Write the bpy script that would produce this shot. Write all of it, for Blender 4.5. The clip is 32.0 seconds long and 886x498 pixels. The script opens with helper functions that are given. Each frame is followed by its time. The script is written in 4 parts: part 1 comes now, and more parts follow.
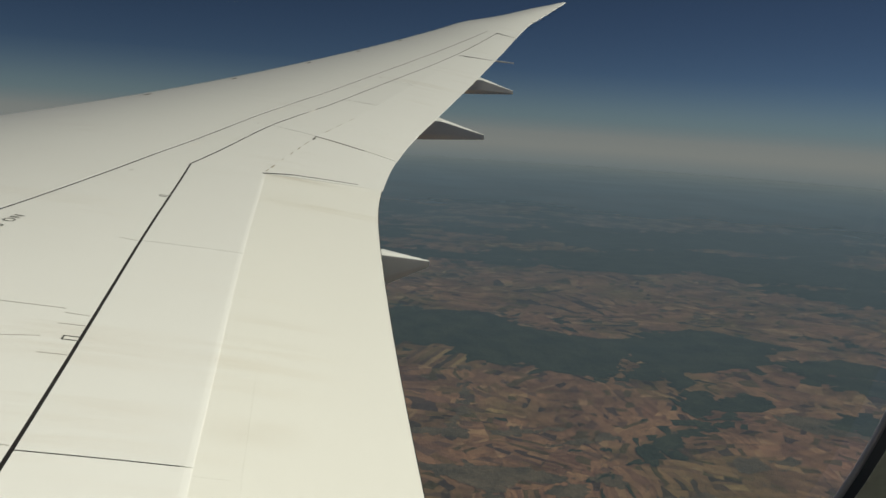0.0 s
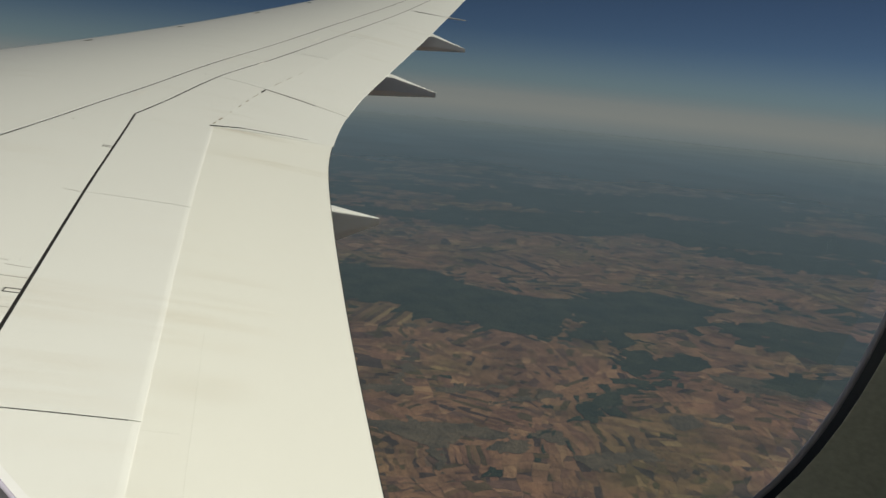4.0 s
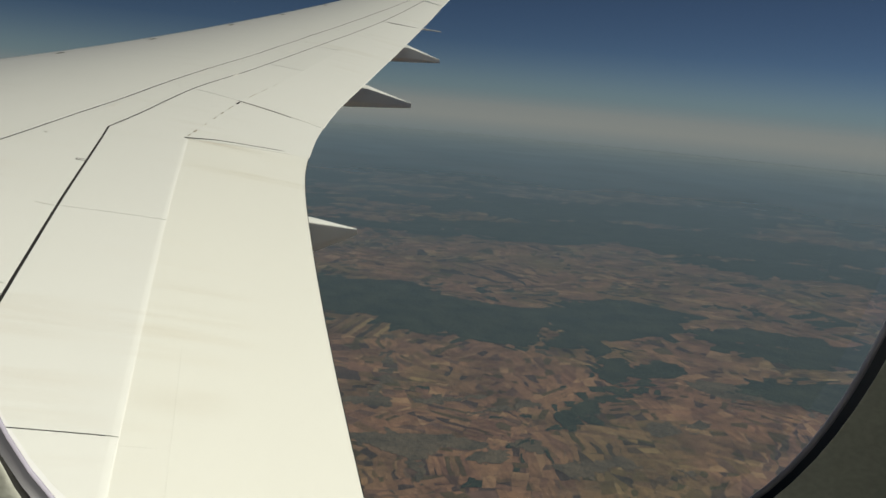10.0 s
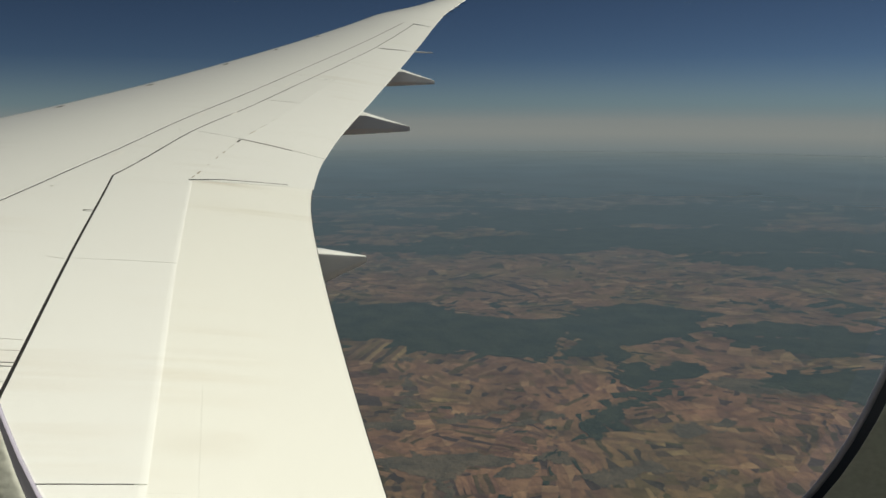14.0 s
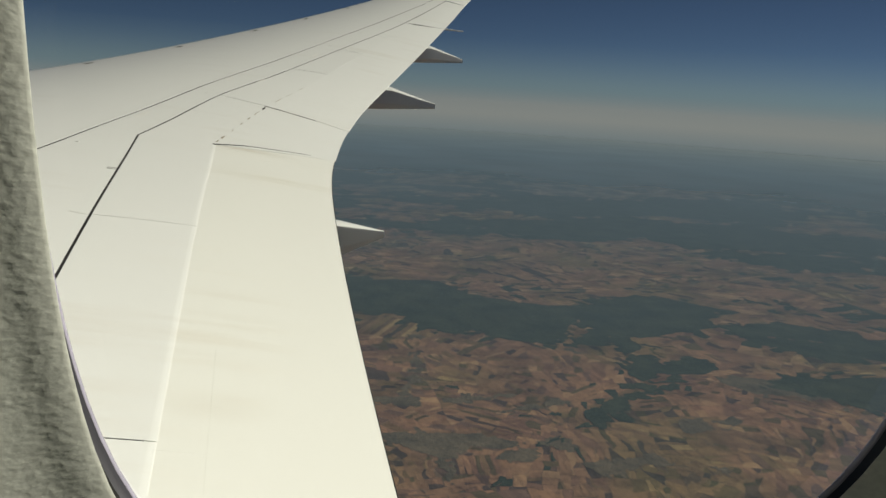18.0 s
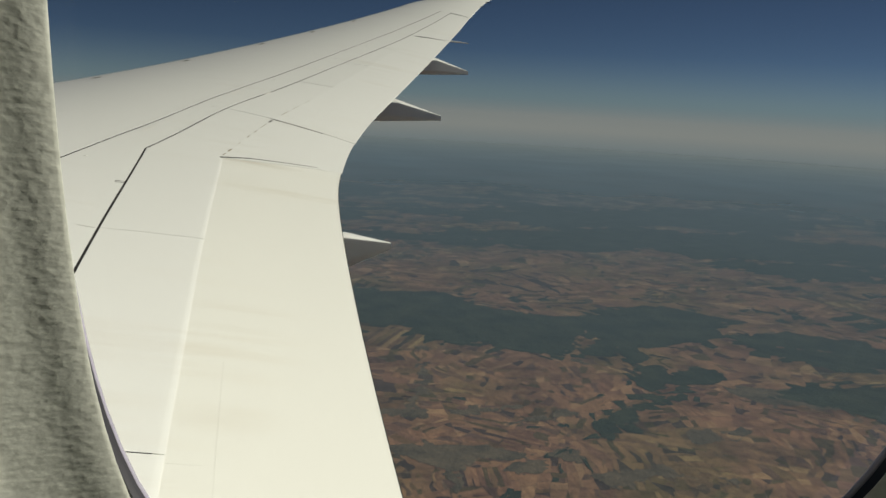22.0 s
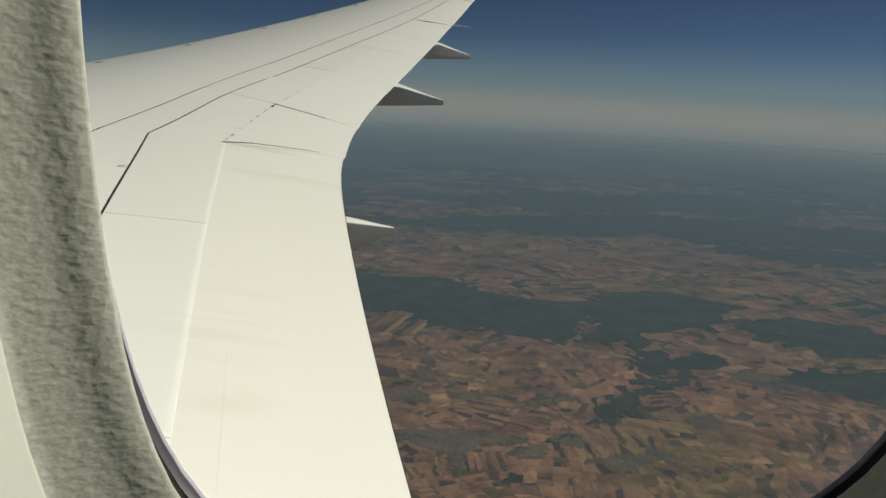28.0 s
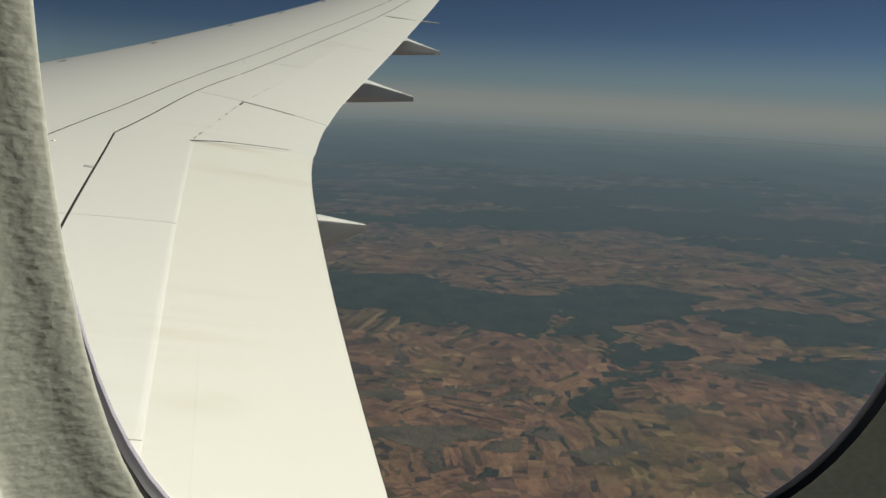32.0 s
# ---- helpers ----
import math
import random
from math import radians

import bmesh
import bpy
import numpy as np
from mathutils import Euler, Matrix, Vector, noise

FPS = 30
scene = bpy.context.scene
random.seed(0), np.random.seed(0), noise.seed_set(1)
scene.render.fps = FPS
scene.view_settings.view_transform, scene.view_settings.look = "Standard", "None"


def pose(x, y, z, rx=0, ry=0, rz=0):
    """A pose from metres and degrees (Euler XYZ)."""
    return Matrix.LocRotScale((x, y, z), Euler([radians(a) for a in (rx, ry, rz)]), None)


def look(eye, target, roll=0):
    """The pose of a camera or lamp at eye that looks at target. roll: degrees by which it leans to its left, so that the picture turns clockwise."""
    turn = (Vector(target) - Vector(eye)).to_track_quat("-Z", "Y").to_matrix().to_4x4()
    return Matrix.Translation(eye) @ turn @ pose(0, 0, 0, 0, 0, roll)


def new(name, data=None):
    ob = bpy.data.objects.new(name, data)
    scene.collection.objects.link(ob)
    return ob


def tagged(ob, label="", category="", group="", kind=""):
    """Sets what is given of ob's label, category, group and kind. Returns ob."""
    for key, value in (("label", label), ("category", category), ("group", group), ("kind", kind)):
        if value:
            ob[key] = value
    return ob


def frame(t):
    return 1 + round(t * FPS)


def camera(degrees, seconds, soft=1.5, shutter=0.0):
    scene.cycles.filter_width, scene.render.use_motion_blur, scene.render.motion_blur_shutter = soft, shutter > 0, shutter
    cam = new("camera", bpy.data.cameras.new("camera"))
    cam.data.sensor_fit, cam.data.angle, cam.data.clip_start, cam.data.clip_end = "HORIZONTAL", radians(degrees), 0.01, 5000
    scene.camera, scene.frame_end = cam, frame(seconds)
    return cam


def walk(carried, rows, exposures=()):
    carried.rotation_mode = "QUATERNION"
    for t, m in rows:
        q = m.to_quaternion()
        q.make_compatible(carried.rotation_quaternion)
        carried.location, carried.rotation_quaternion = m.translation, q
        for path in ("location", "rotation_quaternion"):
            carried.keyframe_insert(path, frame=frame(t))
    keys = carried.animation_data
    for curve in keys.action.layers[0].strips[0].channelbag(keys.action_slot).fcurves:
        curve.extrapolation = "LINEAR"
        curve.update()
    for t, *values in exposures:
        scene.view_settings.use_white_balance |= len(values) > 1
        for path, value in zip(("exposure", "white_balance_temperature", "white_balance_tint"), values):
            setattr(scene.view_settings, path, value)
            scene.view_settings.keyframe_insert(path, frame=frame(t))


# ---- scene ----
# ---- camera: held by hand behind a cabin window; seconds, place in metres, turn in degrees ----
cam = camera(56.58, 32.0)
PATH = [
    (0.0, 0.0553, 0.0154, -0.0064, 80.319, -3.476, -12.645),
    (0.5, 0.0541, 0.0332, -0.0102, 80.649, -2.647, -12.135),
    (1.0, 0.0469, 0.0418, -0.0135, 81.575, -2.564, -11.969),
    (1.5, 0.0504, 0.0519, -0.0106, 81.725, -2.522, -12.260),
    (2.0, 0.0426, 0.0562, -0.0035, 81.696, 1.053, -12.351),
    (2.5, 0.0369, 0.0336, -0.0024, 82.041, -3.565, -15.615),
    (3.0, 0.0244, 0.0059, -0.0039, 79.590, -3.186, -15.400),
    (3.5, 0.0313, 0.0077, -0.0072, 77.755, -5.401, -15.940),
    (5.5, 0.0197, 0.0052, -0.0073, 77.502, -4.063, -16.717),
    (6.0, 0.0195, 0.0056, -0.0080, 77.766, -4.074, -16.931),
    (6.5, 0.0185, 0.0151, -0.0108, 78.009, -4.049, -17.208),
    (7.0, 0.0193, 0.0119, -0.0160, 78.272, -4.271, -17.990),
    (7.5, 0.0167, 0.0031, -0.0157, 78.295, -4.457, -18.168),
    (8.0, 0.0173, 0.0092, -0.0137, 78.351, -4.429, -17.885),
    (8.5, 0.0171, 0.0098, -0.0161, 78.564, -4.412, -17.688),
    (9.0, 0.0162, 0.0097, -0.0151, 78.552, -4.814, -17.809),
    (9.5, 0.0144, 0.0083, -0.0167, 78.500, -4.379, -17.872),
    (10.0, 0.0154, 0.0083, -0.0143, 78.572, -4.869, -17.793),
    (10.5, 0.0085, -0.0036, -0.0124, 78.494, -3.866, -17.616),
    (11.0, 0.0147, 0.0022, 0.0020, 78.842, -2.886, -16.899),
    (11.5, 0.0291, 0.0039, 0.0050, 77.787, -1.140, -15.230),
    (12.0, 0.0402, 0.0215, -0.0172, 78.329, 0.261, -18.699),
    (12.5, 0.0212, 0.0090, -0.0135, 78.945, 0.826, -20.946),
    (13.0, 0.0256, 0.0106, -0.0113, 79.304, 0.246, -19.736),
    (13.5, 0.0166, 0.0037, -0.0060, 79.661, 0.113, -19.598),
    (14.0, 0.0118, 0.0032, -0.0011, 79.894, -0.009, -18.034),
    (14.5, 0.0097, 0.0012, 0.0020, 80.299, -2.902, -15.637),
    (16.5, 0.0024, 0.0009, -0.0014, 79.646, -4.571, -17.782),
    (17.0, 0.0026, -0.0002, -0.0005, 79.106, -3.762, -17.249),
    (17.5, 0.0023, -0.0009, 0.0002, 78.305, -3.177, -16.528),
    (18.0, -0.0003, -0.0012, -0.0005, 78.414, -3.417, -16.232),
    (18.5, -0.0005, -0.0009, 0.0000, 78.703, -3.058, -16.082),
    (19.0, -0.0000, 0.0000, 0.0000, 78.821, -2.940, -15.590),
    (19.5, 0.0002, 0.0001, 0.0000, 78.948, -2.819, -15.502),
    (20.0, -0.0010, 0.0001, -0.0009, 78.940, -3.463, -15.535),
    (20.5, -0.0022, 0.0001, -0.0014, 79.207, -3.171, -15.481),
    (21.0, -0.0020, 0.0002, -0.0014, 79.395, -3.233, -15.309),
    (21.5, -0.0031, 0.0002, -0.0006, 79.391, -3.303, -15.589),
    (22.0, -0.0033, -0.0029, 0.0002, 79.176, -3.014, -15.856),
    (22.5, -0.0037, -0.0034, 0.0012, 78.998, -3.027, -15.663),
    (23.0, -0.0042, -0.0034, 0.0002, 78.868, -2.891, -15.620),
    (23.5, -0.0046, -0.0011, -0.0008, 78.783, -3.144, -15.524),
    (24.0, -0.0069, -0.0011, -0.0008, 78.778, -3.488, -16.149),
    (24.5, -0.0089, -0.0022, -0.0021, 78.703, -4.070, -16.899),
    (26.5, -0.0088, -0.0065, -0.0021, 78.553, -3.943, -16.584),
    (27.0, -0.0083, -0.0057, -0.0061, 78.276, -2.920, -16.306),
    (27.5, -0.0080, -0.0057, -0.0061, 78.155, -2.983, -15.714),
    (28.0, -0.0090, -0.0043, -0.0061, 78.154, -2.963, -15.695),
    (28.5, -0.0097, -0.0028, -0.0047, 78.021, -3.105, -15.736),
    (29.0, -0.0095, -0.0043, -0.0052, 77.877, -3.246, -15.759),
    (29.5, -0.0099, -0.0031, -0.0051, 77.909, -3.161, -15.946),
    (30.0, -0.0098, -0.0031, -0.0052, 77.988, -3.239, -15.959),
    (30.5, -0.0102, -0.0031, -0.0079, 77.951, -3.278, -16.139),
    (31.0, -0.0100, -0.0048, -0.0079, 77.902, -3.085, -16.116),
    (31.5, -0.0082, -0.0048, -0.0082, 77.970, -3.094, -16.386),
    (32.0, -0.0075, -0.0023, -0.0065, 77.985, -2.495, -17.769),
]
EXPOSURES = [(0.0, 0.60), (3.0, 0.57), (5.5, 0.69), (8.0, 0.76), (11.0, 0.75), (12.0, 0.64), (13.0, 0.89), (14.0, 0.85), (18.0, 0.75), (24.5, 0.72), (28.0, 0.77), (32.0, 0.77)]
walk(cam, [(t, pose(*p)) for t, *p in PATH], EXPOSURES)

# ---- world, sun, exposure ----
SUN_AZ, SUN_EL = 78.5, 25.0          # degrees: from outboard (+y) towards aft (+x); height
world = bpy.data.worlds.new("sky")
scene.world = world
world.use_nodes = True
wn, wl = world.node_tree.nodes, world.node_tree.links
sky = wn.new("ShaderNodeTexSky")
sky.sky_type = "NISHITA"
sky.sun_disc = False
sky.sun_elevation = radians(SUN_EL)
sky.sun_rotation = radians(SUN_AZ)
sky.altitude = 9000.0
sky.air_density, sky.dust_density, sky.ozone_density = 1.0, 0.5, 2.2
wn["Background"].inputs["Strength"].default_value = 0.0140
wl.new(sky.outputs["Color"], wn["Background"].inputs["Color"])
sun_dir = Vector((math.sin(radians(SUN_AZ)) * math.cos(radians(SUN_EL)),
                  math.cos(radians(SUN_AZ)) * math.cos(radians(SUN_EL)), math.sin(radians(SUN_EL))))
sun = new("sun", bpy.data.lights.new("sun", "SUN"))
sun.data.energy, sun.data.angle, sun.data.color = 5.0, radians(0.5), (1.0, 0.965, 0.86)
sun.matrix_world = look(sun_dir * 60, (0, 0, 0))


# ---- materials ----
def material(name):
    m = bpy.data.materials.new(name)
    m.use_nodes = True
    n, l = m.node_tree.nodes, m.node_tree.links
    return m, n, l, n["Principled BSDF"]


def node(n, kind, **values):
    made = n.new(kind)
    for key, value in values.items():
        made.inputs[key.replace("_", " ")].default_value = value
    return made


def coords(n, l, scale=(1, 1, 1), rot=(0, 0, 0)):
    tc = n.new("ShaderNodeTexCoord")
    mp = n.new("ShaderNodeMapping")
    mp.inputs["Scale"].default_value = scale
    mp.inputs["Rotation"].default_value = rot
    l.new(tc.outputs["Object"], mp.inputs["Vector"])
    return mp.outputs["Vector"]


def ramp(n, l, fac, stops):
    r = n.new("ShaderNodeValToRGB")
    while len(r.color_ramp.elements) < len(stops):
        r.color_ramp.elements.new(0.5)
    for e, (p, c) in zip(r.color_ramp.elements, stops):
        e.position, e.color = p, (*c, 1)
    l.new(fac, r.inputs["Fac"])
    return r.outputs["Color"]


def calc(n, l, op, a, b=0.5, c=None, clamp=False):
    m = n.new("ShaderNodeMath")
    m.operation, m.use_clamp = op, clamp
    for i, v in enumerate((a, b, c)):
        if v is None:
            continue
        if isinstance(v, (int, float)):
            m.inputs[i].default_value = v
        else:
            l.new(v, m.inputs[i])
    return m.outputs[0]


def blend(n, l, fac, a, b, kind="MIX"):
    m = n.new("ShaderNodeMix")
    m.data_type, m.blend_type = "RGBA", kind
    for i, v in ((0, fac), (6, a), (7, b)):
        if isinstance(v, (int, float)):
            m.inputs[i].default_value = v
        elif isinstance(v, tuple):
            m.inputs[i].default_value = (*v, 1)
        else:
            l.new(v, m.inputs[i])
    return m.outputs[2]


def paint_material(name, base, stain, stain_amount, rough=0.16):
    """Gloss paint with chordwise dirt streaks, fine mottling and a slight waviness."""
    m, n, l, p = material(name)
    streak = node(n, "ShaderNodeTexNoise", Scale=1.0, Detail=6.0, Roughness=0.6)
    l.new(coords(n, l, (0.45, 5.0, 0.4)), streak.inputs["Vector"])
    patch = node(n, "ShaderNodeTexNoise", Scale=0.8, Detail=3.0)
    l.new(coords(n, l), patch.inputs["Vector"])
    s = calc(n, l, "SUBTRACT", streak.outputs["Fac"], 0.52)
    s = calc(n, l, "MULTIPLY", s, 3.2, clamp=True)
    s2 = calc(n, l, "SUBTRACT", patch.outputs["Fac"], 0.42)
    s2 = calc(n, l, "MULTIPLY", s2, 3.0, clamp=True)
    amount = calc(n, l, "MULTIPLY", calc(n, l, "MULTIPLY", s, s2), stain_amount)
    fine = node(n, "ShaderNodeTexNoise", Scale=22.0, Detail=4.0)
    l.new(coords(n, l), fine.inputs["Vector"])
    info = n.new("ShaderNodeObjectInfo")
    tone = calc(n, l, "MULTIPLY_ADD", info.outputs["Random"], 0.035, 0.965)
    tone = calc(n, l, "MULTIPLY", tone, calc(n, l, "MULTIPLY_ADD", fine.outputs["Fac"], 0.05, 0.975))
    col = blend(n, l, amount, base, stain)
    comb = n.new("ShaderNodeCombineColor")
    for k in range(3):
        l.new(tone, comb.inputs[k])
    col = blend(n, l, 1.0, col, comb.outputs[0], "MULTIPLY")
    l.new(col, p.inputs["Base Color"])
    p.inputs["Roughness"].default_value, p.inputs["IOR"].default_value = rough, 1.95
    wave = node(n, "ShaderNodeTexNoise", Scale=1.6, Detail=2.0)
    l.new(coords(n, l), wave.inputs["Vector"])
    b = node(n, "ShaderNodeBump", Strength=0.12, Distance=0.01)
    l.new(wave.outputs["Fac"], b.inputs["Height"])
    l.new(b.outputs["Normal"], p.inputs["Normal"])
    return m


def flap_material():
    """The flap's paint, with brown smears trailing aft of the spoilers."""
    m = paint_material("flap_paint", (0.705, 0.706, 0.664), (0.52, 0.45, 0.34), 0.75)
    n, l = m.node_tree.nodes, m.node_tree.links
    p = n["Principled BSDF"]
    col = p.inputs["Base Color"].links[0].from_socket
    tc = n.new("ShaderNodeTexCoord")
    grain = node(n, "ShaderNodeTexNoise", Scale=1.0, Detail=6.0, Roughness=0.65)
    l.new(coords(n, l, (1.2, 14.0, 1.0)), grain.inputs["Vector"])
    for cx, cy, a, b, amount in ((0.15, 4.98, 0.55, 0.10, 0.16), (0.15, 4.66, 0.60, 0.07, 0.16), (0.05, 3.62, 0.32, 0.16, 0.28), (0.45, 8.66, 0.60, 0.12, 0.9),
                                 (0.3, 7.9, 0.6, 0.35, 0.12)):
        mp = n.new("ShaderNodeMapping")
        mp.vector_type = "TEXTURE"
        mp.inputs["Location"].default_value = (cx, cy, 0)
        mp.inputs["Scale"].default_value = (a, b, 1e4)
        l.new(tc.outputs["Object"], mp.inputs["Vector"])
        ln = n.new("ShaderNodeVectorMath")
        ln.operation = "LENGTH"
        l.new(mp.outputs[0], ln.inputs[0])
        f = calc(n, l, "SUBTRACT", 1.0, ln.outputs["Value"], clamp=True)
        f = calc(n, l, "MULTIPLY", calc(n, l, "MULTIPLY", f, grain.outputs["Fac"]), amount)
        col = blend(n, l, f, col, (0.43, 0.37, 0.275))
    l.new(col, p.inputs["Base Color"])
    return m


def plain_material(name, base, rough, metallic=0.0, grain=40.0, amount=0.12, bump=0.0):
    m, n, l, p = material(name)
    t = node(n, "ShaderNodeTexNoise", Scale=grain, Detail=5.0)
    l.new(coords(n, l), t.inputs["Vector"])
    big = node(n, "ShaderNodeTexNoise", Scale=grain / 12, Detail=2.0)
    l.new(coords(n, l), big.inputs["Vector"])
    f = calc(n, l, "ADD", t.outputs["Fac"], big.outputs["Fac"])
    lo = tuple(max(0.0, c * (1 - amount)) for c in base)
    hi = tuple(min(1.0, c * (1 + amount)) for c in base)
    l.new(ramp(n, l, calc(n, l, "MULTIPLY", f, 0.5), [(0.35, lo), (0.65, hi)]), p.inputs["Base Color"])
    p.inputs["Roughness"].default_value, p.inputs["Metallic"].default_value = rough, metallic
    if bump:
        b = node(n, "ShaderNodeBump", Strength=1.0, Distance=bump)
        l.new(t.outputs["Fac"], b.inputs["Height"])
        l.new(b.outputs["Normal"], p.inputs["Normal"])
    return m


def embossed_material(name, base):
    """Moulded cabin plastic with a pebbled leather grain."""
    m, n, l, p = material(name)
    v = coords(n, l, (0.65, 0.65, 1.0))
    big = node(n, "ShaderNodeTexNoise", Scale=600.0, Detail=2.0, Roughness=0.4)
    l.new(v, big.inputs["Vector"])
    lump = node(n, "ShaderNodeTexNoise", Scale=300.0, Detail=0.0)
    l.new(v, lump.inputs["Vector"])
    h = calc(n, l, "ADD", big.outputs["Fac"], calc(n, l, "MULTIPLY", lump.outputs["Fac"], 0.25))
    b = node(n, "ShaderNodeBump", Strength=1.0, Distance=0.00015)
    l.new(h, b.inputs["Height"])
    l.new(b.outputs["Normal"], p.inputs["Normal"])
    l.new(ramp(n, l, big.outputs["Fac"], [(0.3, tuple(c * 0.85 for c in base)), (0.7, base)]), p.inputs["Base Color"])
    p.inputs["Roughness"].default_value = 0.42
    return m


WHITE = paint_material("white_wing_paint", (0.70, 0.706, 0.685), (0.52, 0.45, 0.36), 0.5)
FLAP_WHITE = flap_material()
GREY_PAINT = paint_material("light_grey_paint", (0.62, 0.62, 0.60), (0.42, 0.40, 0.36), 0.4)
SEAL = plain_material("dark_rubber_seal", (0.016, 0.015, 0.015), 0.85, grain=60)
SEAL.node_tree.nodes["Principled BSDF"].inputs["Specular IOR Level"].default_value = 0.08
METAL = plain_material("dull_metal", (0.30, 0.29, 0.27), 0.45, 0.8, grain=80)
LETTER = plain_material("grey_stencil_paint", (0.10, 0.10, 0.095), 0.6, grain=50, amount=0.3)
CAP = plain_material("light_grey_cap", (0.42, 0.41, 0.385), 0.6, grain=30, amount=0.2)
SCUFF = plain_material("grey_seam_filler", (0.33, 0.32, 0.29), 0.7, grain=30, amount=0.3)
TAN_SEAL = plain_material("dusty_brown_seal", (0.20, 0.175, 0.13), 0.7, grain=30, amount=0.3)
GASKET = plain_material("black_window_gasket", (0.012, 0.011, 0.014), 0.45, grain=90)
RIM = plain_material("grey_window_rim", (0.25, 0.235, 0.28), 0.20, grain=120)
RIM.node_tree.nodes["Principled BSDF"].inputs["IOR"].default_value = 1.9
EMBOSSED = embossed_material("embossed_cabin_plastic", (0.62, 0.63, 0.54))
PANEL = plain_material("cabin_sidewall_plastic", (0.56, 0.58, 0.50), 0.5, grain=300, amount=0.03, bump=0.00004)
CEILING = plain_material("cabin_ceiling_plastic", (0.70, 0.70, 0.67), 0.6, grain=100, amount=0.05)
CARPET = plain_material("cabin_carpet", (0.06, 0.07, 0.10), 0.95, grain=400, amount=0.3, bump=0.002)


def glass_material():
    m, n, l, p = material("window_pane_glass")
    out = n["Material Output"]
    clear = n.new("ShaderNodeBsdfTransparent")
    clear.inputs["Color"].default_value = (0.94, 0.945, 0.90, 1)
    gloss = n.new("ShaderNodeBsdfGlossy")
    gloss.inputs["Roughness"].default_value = 0.02
    fres = n.new("ShaderNodeFresnel")
    fres.inputs["IOR"].default_value = 1.35
    mix = n.new("ShaderNodeMixShader")
    l.new(calc(n, l, "MULTIPLY", fres.outputs[0], 0.35), mix.inputs["Fac"])
    l.new(clear.outputs[0], mix.inputs[1])
    l.new(gloss.outputs[0], mix.inputs[2])
    l.new(mix.outputs[0], out.inputs["Surface"])
    return m


GLASS = glass_material()


# ---- building helpers ----
def mesh_from(bm, name, smooth=True):
    bmesh.ops.recalc_face_normals(bm, faces=bm.faces)
    me = bpy.data.meshes.new(name)
    bm.to_mesh(me)
    bm.free()
    if smooth:
        me.polygons.foreach_set("use_smooth", [True] * len(me.polygons))
        me.set_sharp_from_angle(angle=radians(35))
    return me


def part(name, bm, mat, parent, label="", smooth=True):
    ob = new(name, mesh_from(bm, name, smooth))
    ob.data.materials.append(mat)
    ob.parent = parent
    if label:
        tagged(ob, label)
    return ob


def thing(name, label, category, group="", kind="", at=(0, 0, 0)):
    ob = new(name)
    ob.location = at
    return tagged(ob, label, category, group, kind)


def curve_through(nodes):
    """A smooth function through (y, x) nodes with monotone slopes."""
    ys, xs = zip(*nodes)
    d = [(xs[i + 1] - xs[i]) / (ys[i + 1] - ys[i]) for i in range(len(ys) - 1)]
    s = [d[0]] + [2 * a * b / (a + b) if a * b > 0 else 0.0 for a, b in zip(d, d[1:])] + [d[-1]]

    def f(y):
        if y <= ys[0]:
            return xs[0] + s[0] * (y - ys[0])
        if y >= ys[-1]:
            return xs[-1] + s[-1] * (y - ys[-1])
        i = max(k for k in range(len(ys) - 1) if ys[k] <= y)
        h = ys[i + 1] - ys[i]
        t = (y - ys[i]) / h
        return ((2 * t ** 3 - 3 * t ** 2 + 1) * xs[i] + (t ** 3 - 2 * t ** 2 + t) * h * s[i]
                + (3 * t ** 2 - 2 * t ** 3) * xs[i + 1] + (t ** 3 - t ** 2) * h * s[i + 1])
    return f


# ---- the ground far below: a round cap out to the horizon, at 1:77 ----
DEPTH, GLOBE = 143.0, 82700.0


def globe_z(r, lift=0.0):
    return -DEPTH + lift - (GLOBE - math.sqrt(GLOBE * GLOBE - r * r))


def cap_sheet(name, lift, radius, rings=140, spokes=240):
    verts, faces = [(0, 0, globe_z(0, lift))], []
    for i in range(1, rings + 1):
        r = radius * (i / rings) ** 1.8
        for k in range(spokes):
            a = 2 * math.pi * k / spokes
            verts.append((r * math.cos(a), r * math.sin(a), globe_z(r, lift)))
    for k in range(spokes):
        faces.append((0, 1 + k, 1 + (k + 1) % spokes))
    for i in range(rings - 1):
        o, p = 1 + i * spokes, 1 + (i + 1) * spokes
        for k in range(spokes):
            faces.append((o + k, p + k, p + (k + 1) % spokes, o + (k + 1) % spokes))
    me = bpy.data.meshes.new(name)
    me.from_pydata(verts, [], faces)
    me.polygons.foreach_set("use_smooth", [True] * len(me.polygons))
    return new(name, me)


# woods as strokes: from x, y to x, y, half width
WOODS = [(30, 545, 130, 530, 44), (130, 522, 165, 482, 46), (165, 482, 212, 452, 42), (255, 462, 300, 468, 40), (240, 425, 230, 368, 7),
         (230, 368, 209, 340, 6), (207, 340, 168, 308, 1), (168, 308, 134, 286, 0.5), (238, 364, 262, 371, 6), (335, 425, 390, 405, 21),
         (345, 395, 425, 372, 23), (297, 333, 380, 327, 12), (322, 313, 365, 308, 13), (370, 770, 500, 850, 62), (440, 950, 700, 960, 95),
         (400, 650, 560, 640, 34), (560, 770, 760, 700, 70), (640, 560, 760, 470, 50), (480, 725, 600, 690, 40)]
# open farmland that reaches into the woods
OPEN = [(232, 455, 206, 414, 4), (300, 366, 352, 353, 7), (266, 396, 312, 402, 14), (330, 560, 470, 520, 34), (480, 500, 590, 450, 30),
        (120, 690, 380, 640, 85), (108, 440, 108, 472, 14), (245, 352, 290, 350, 7)]
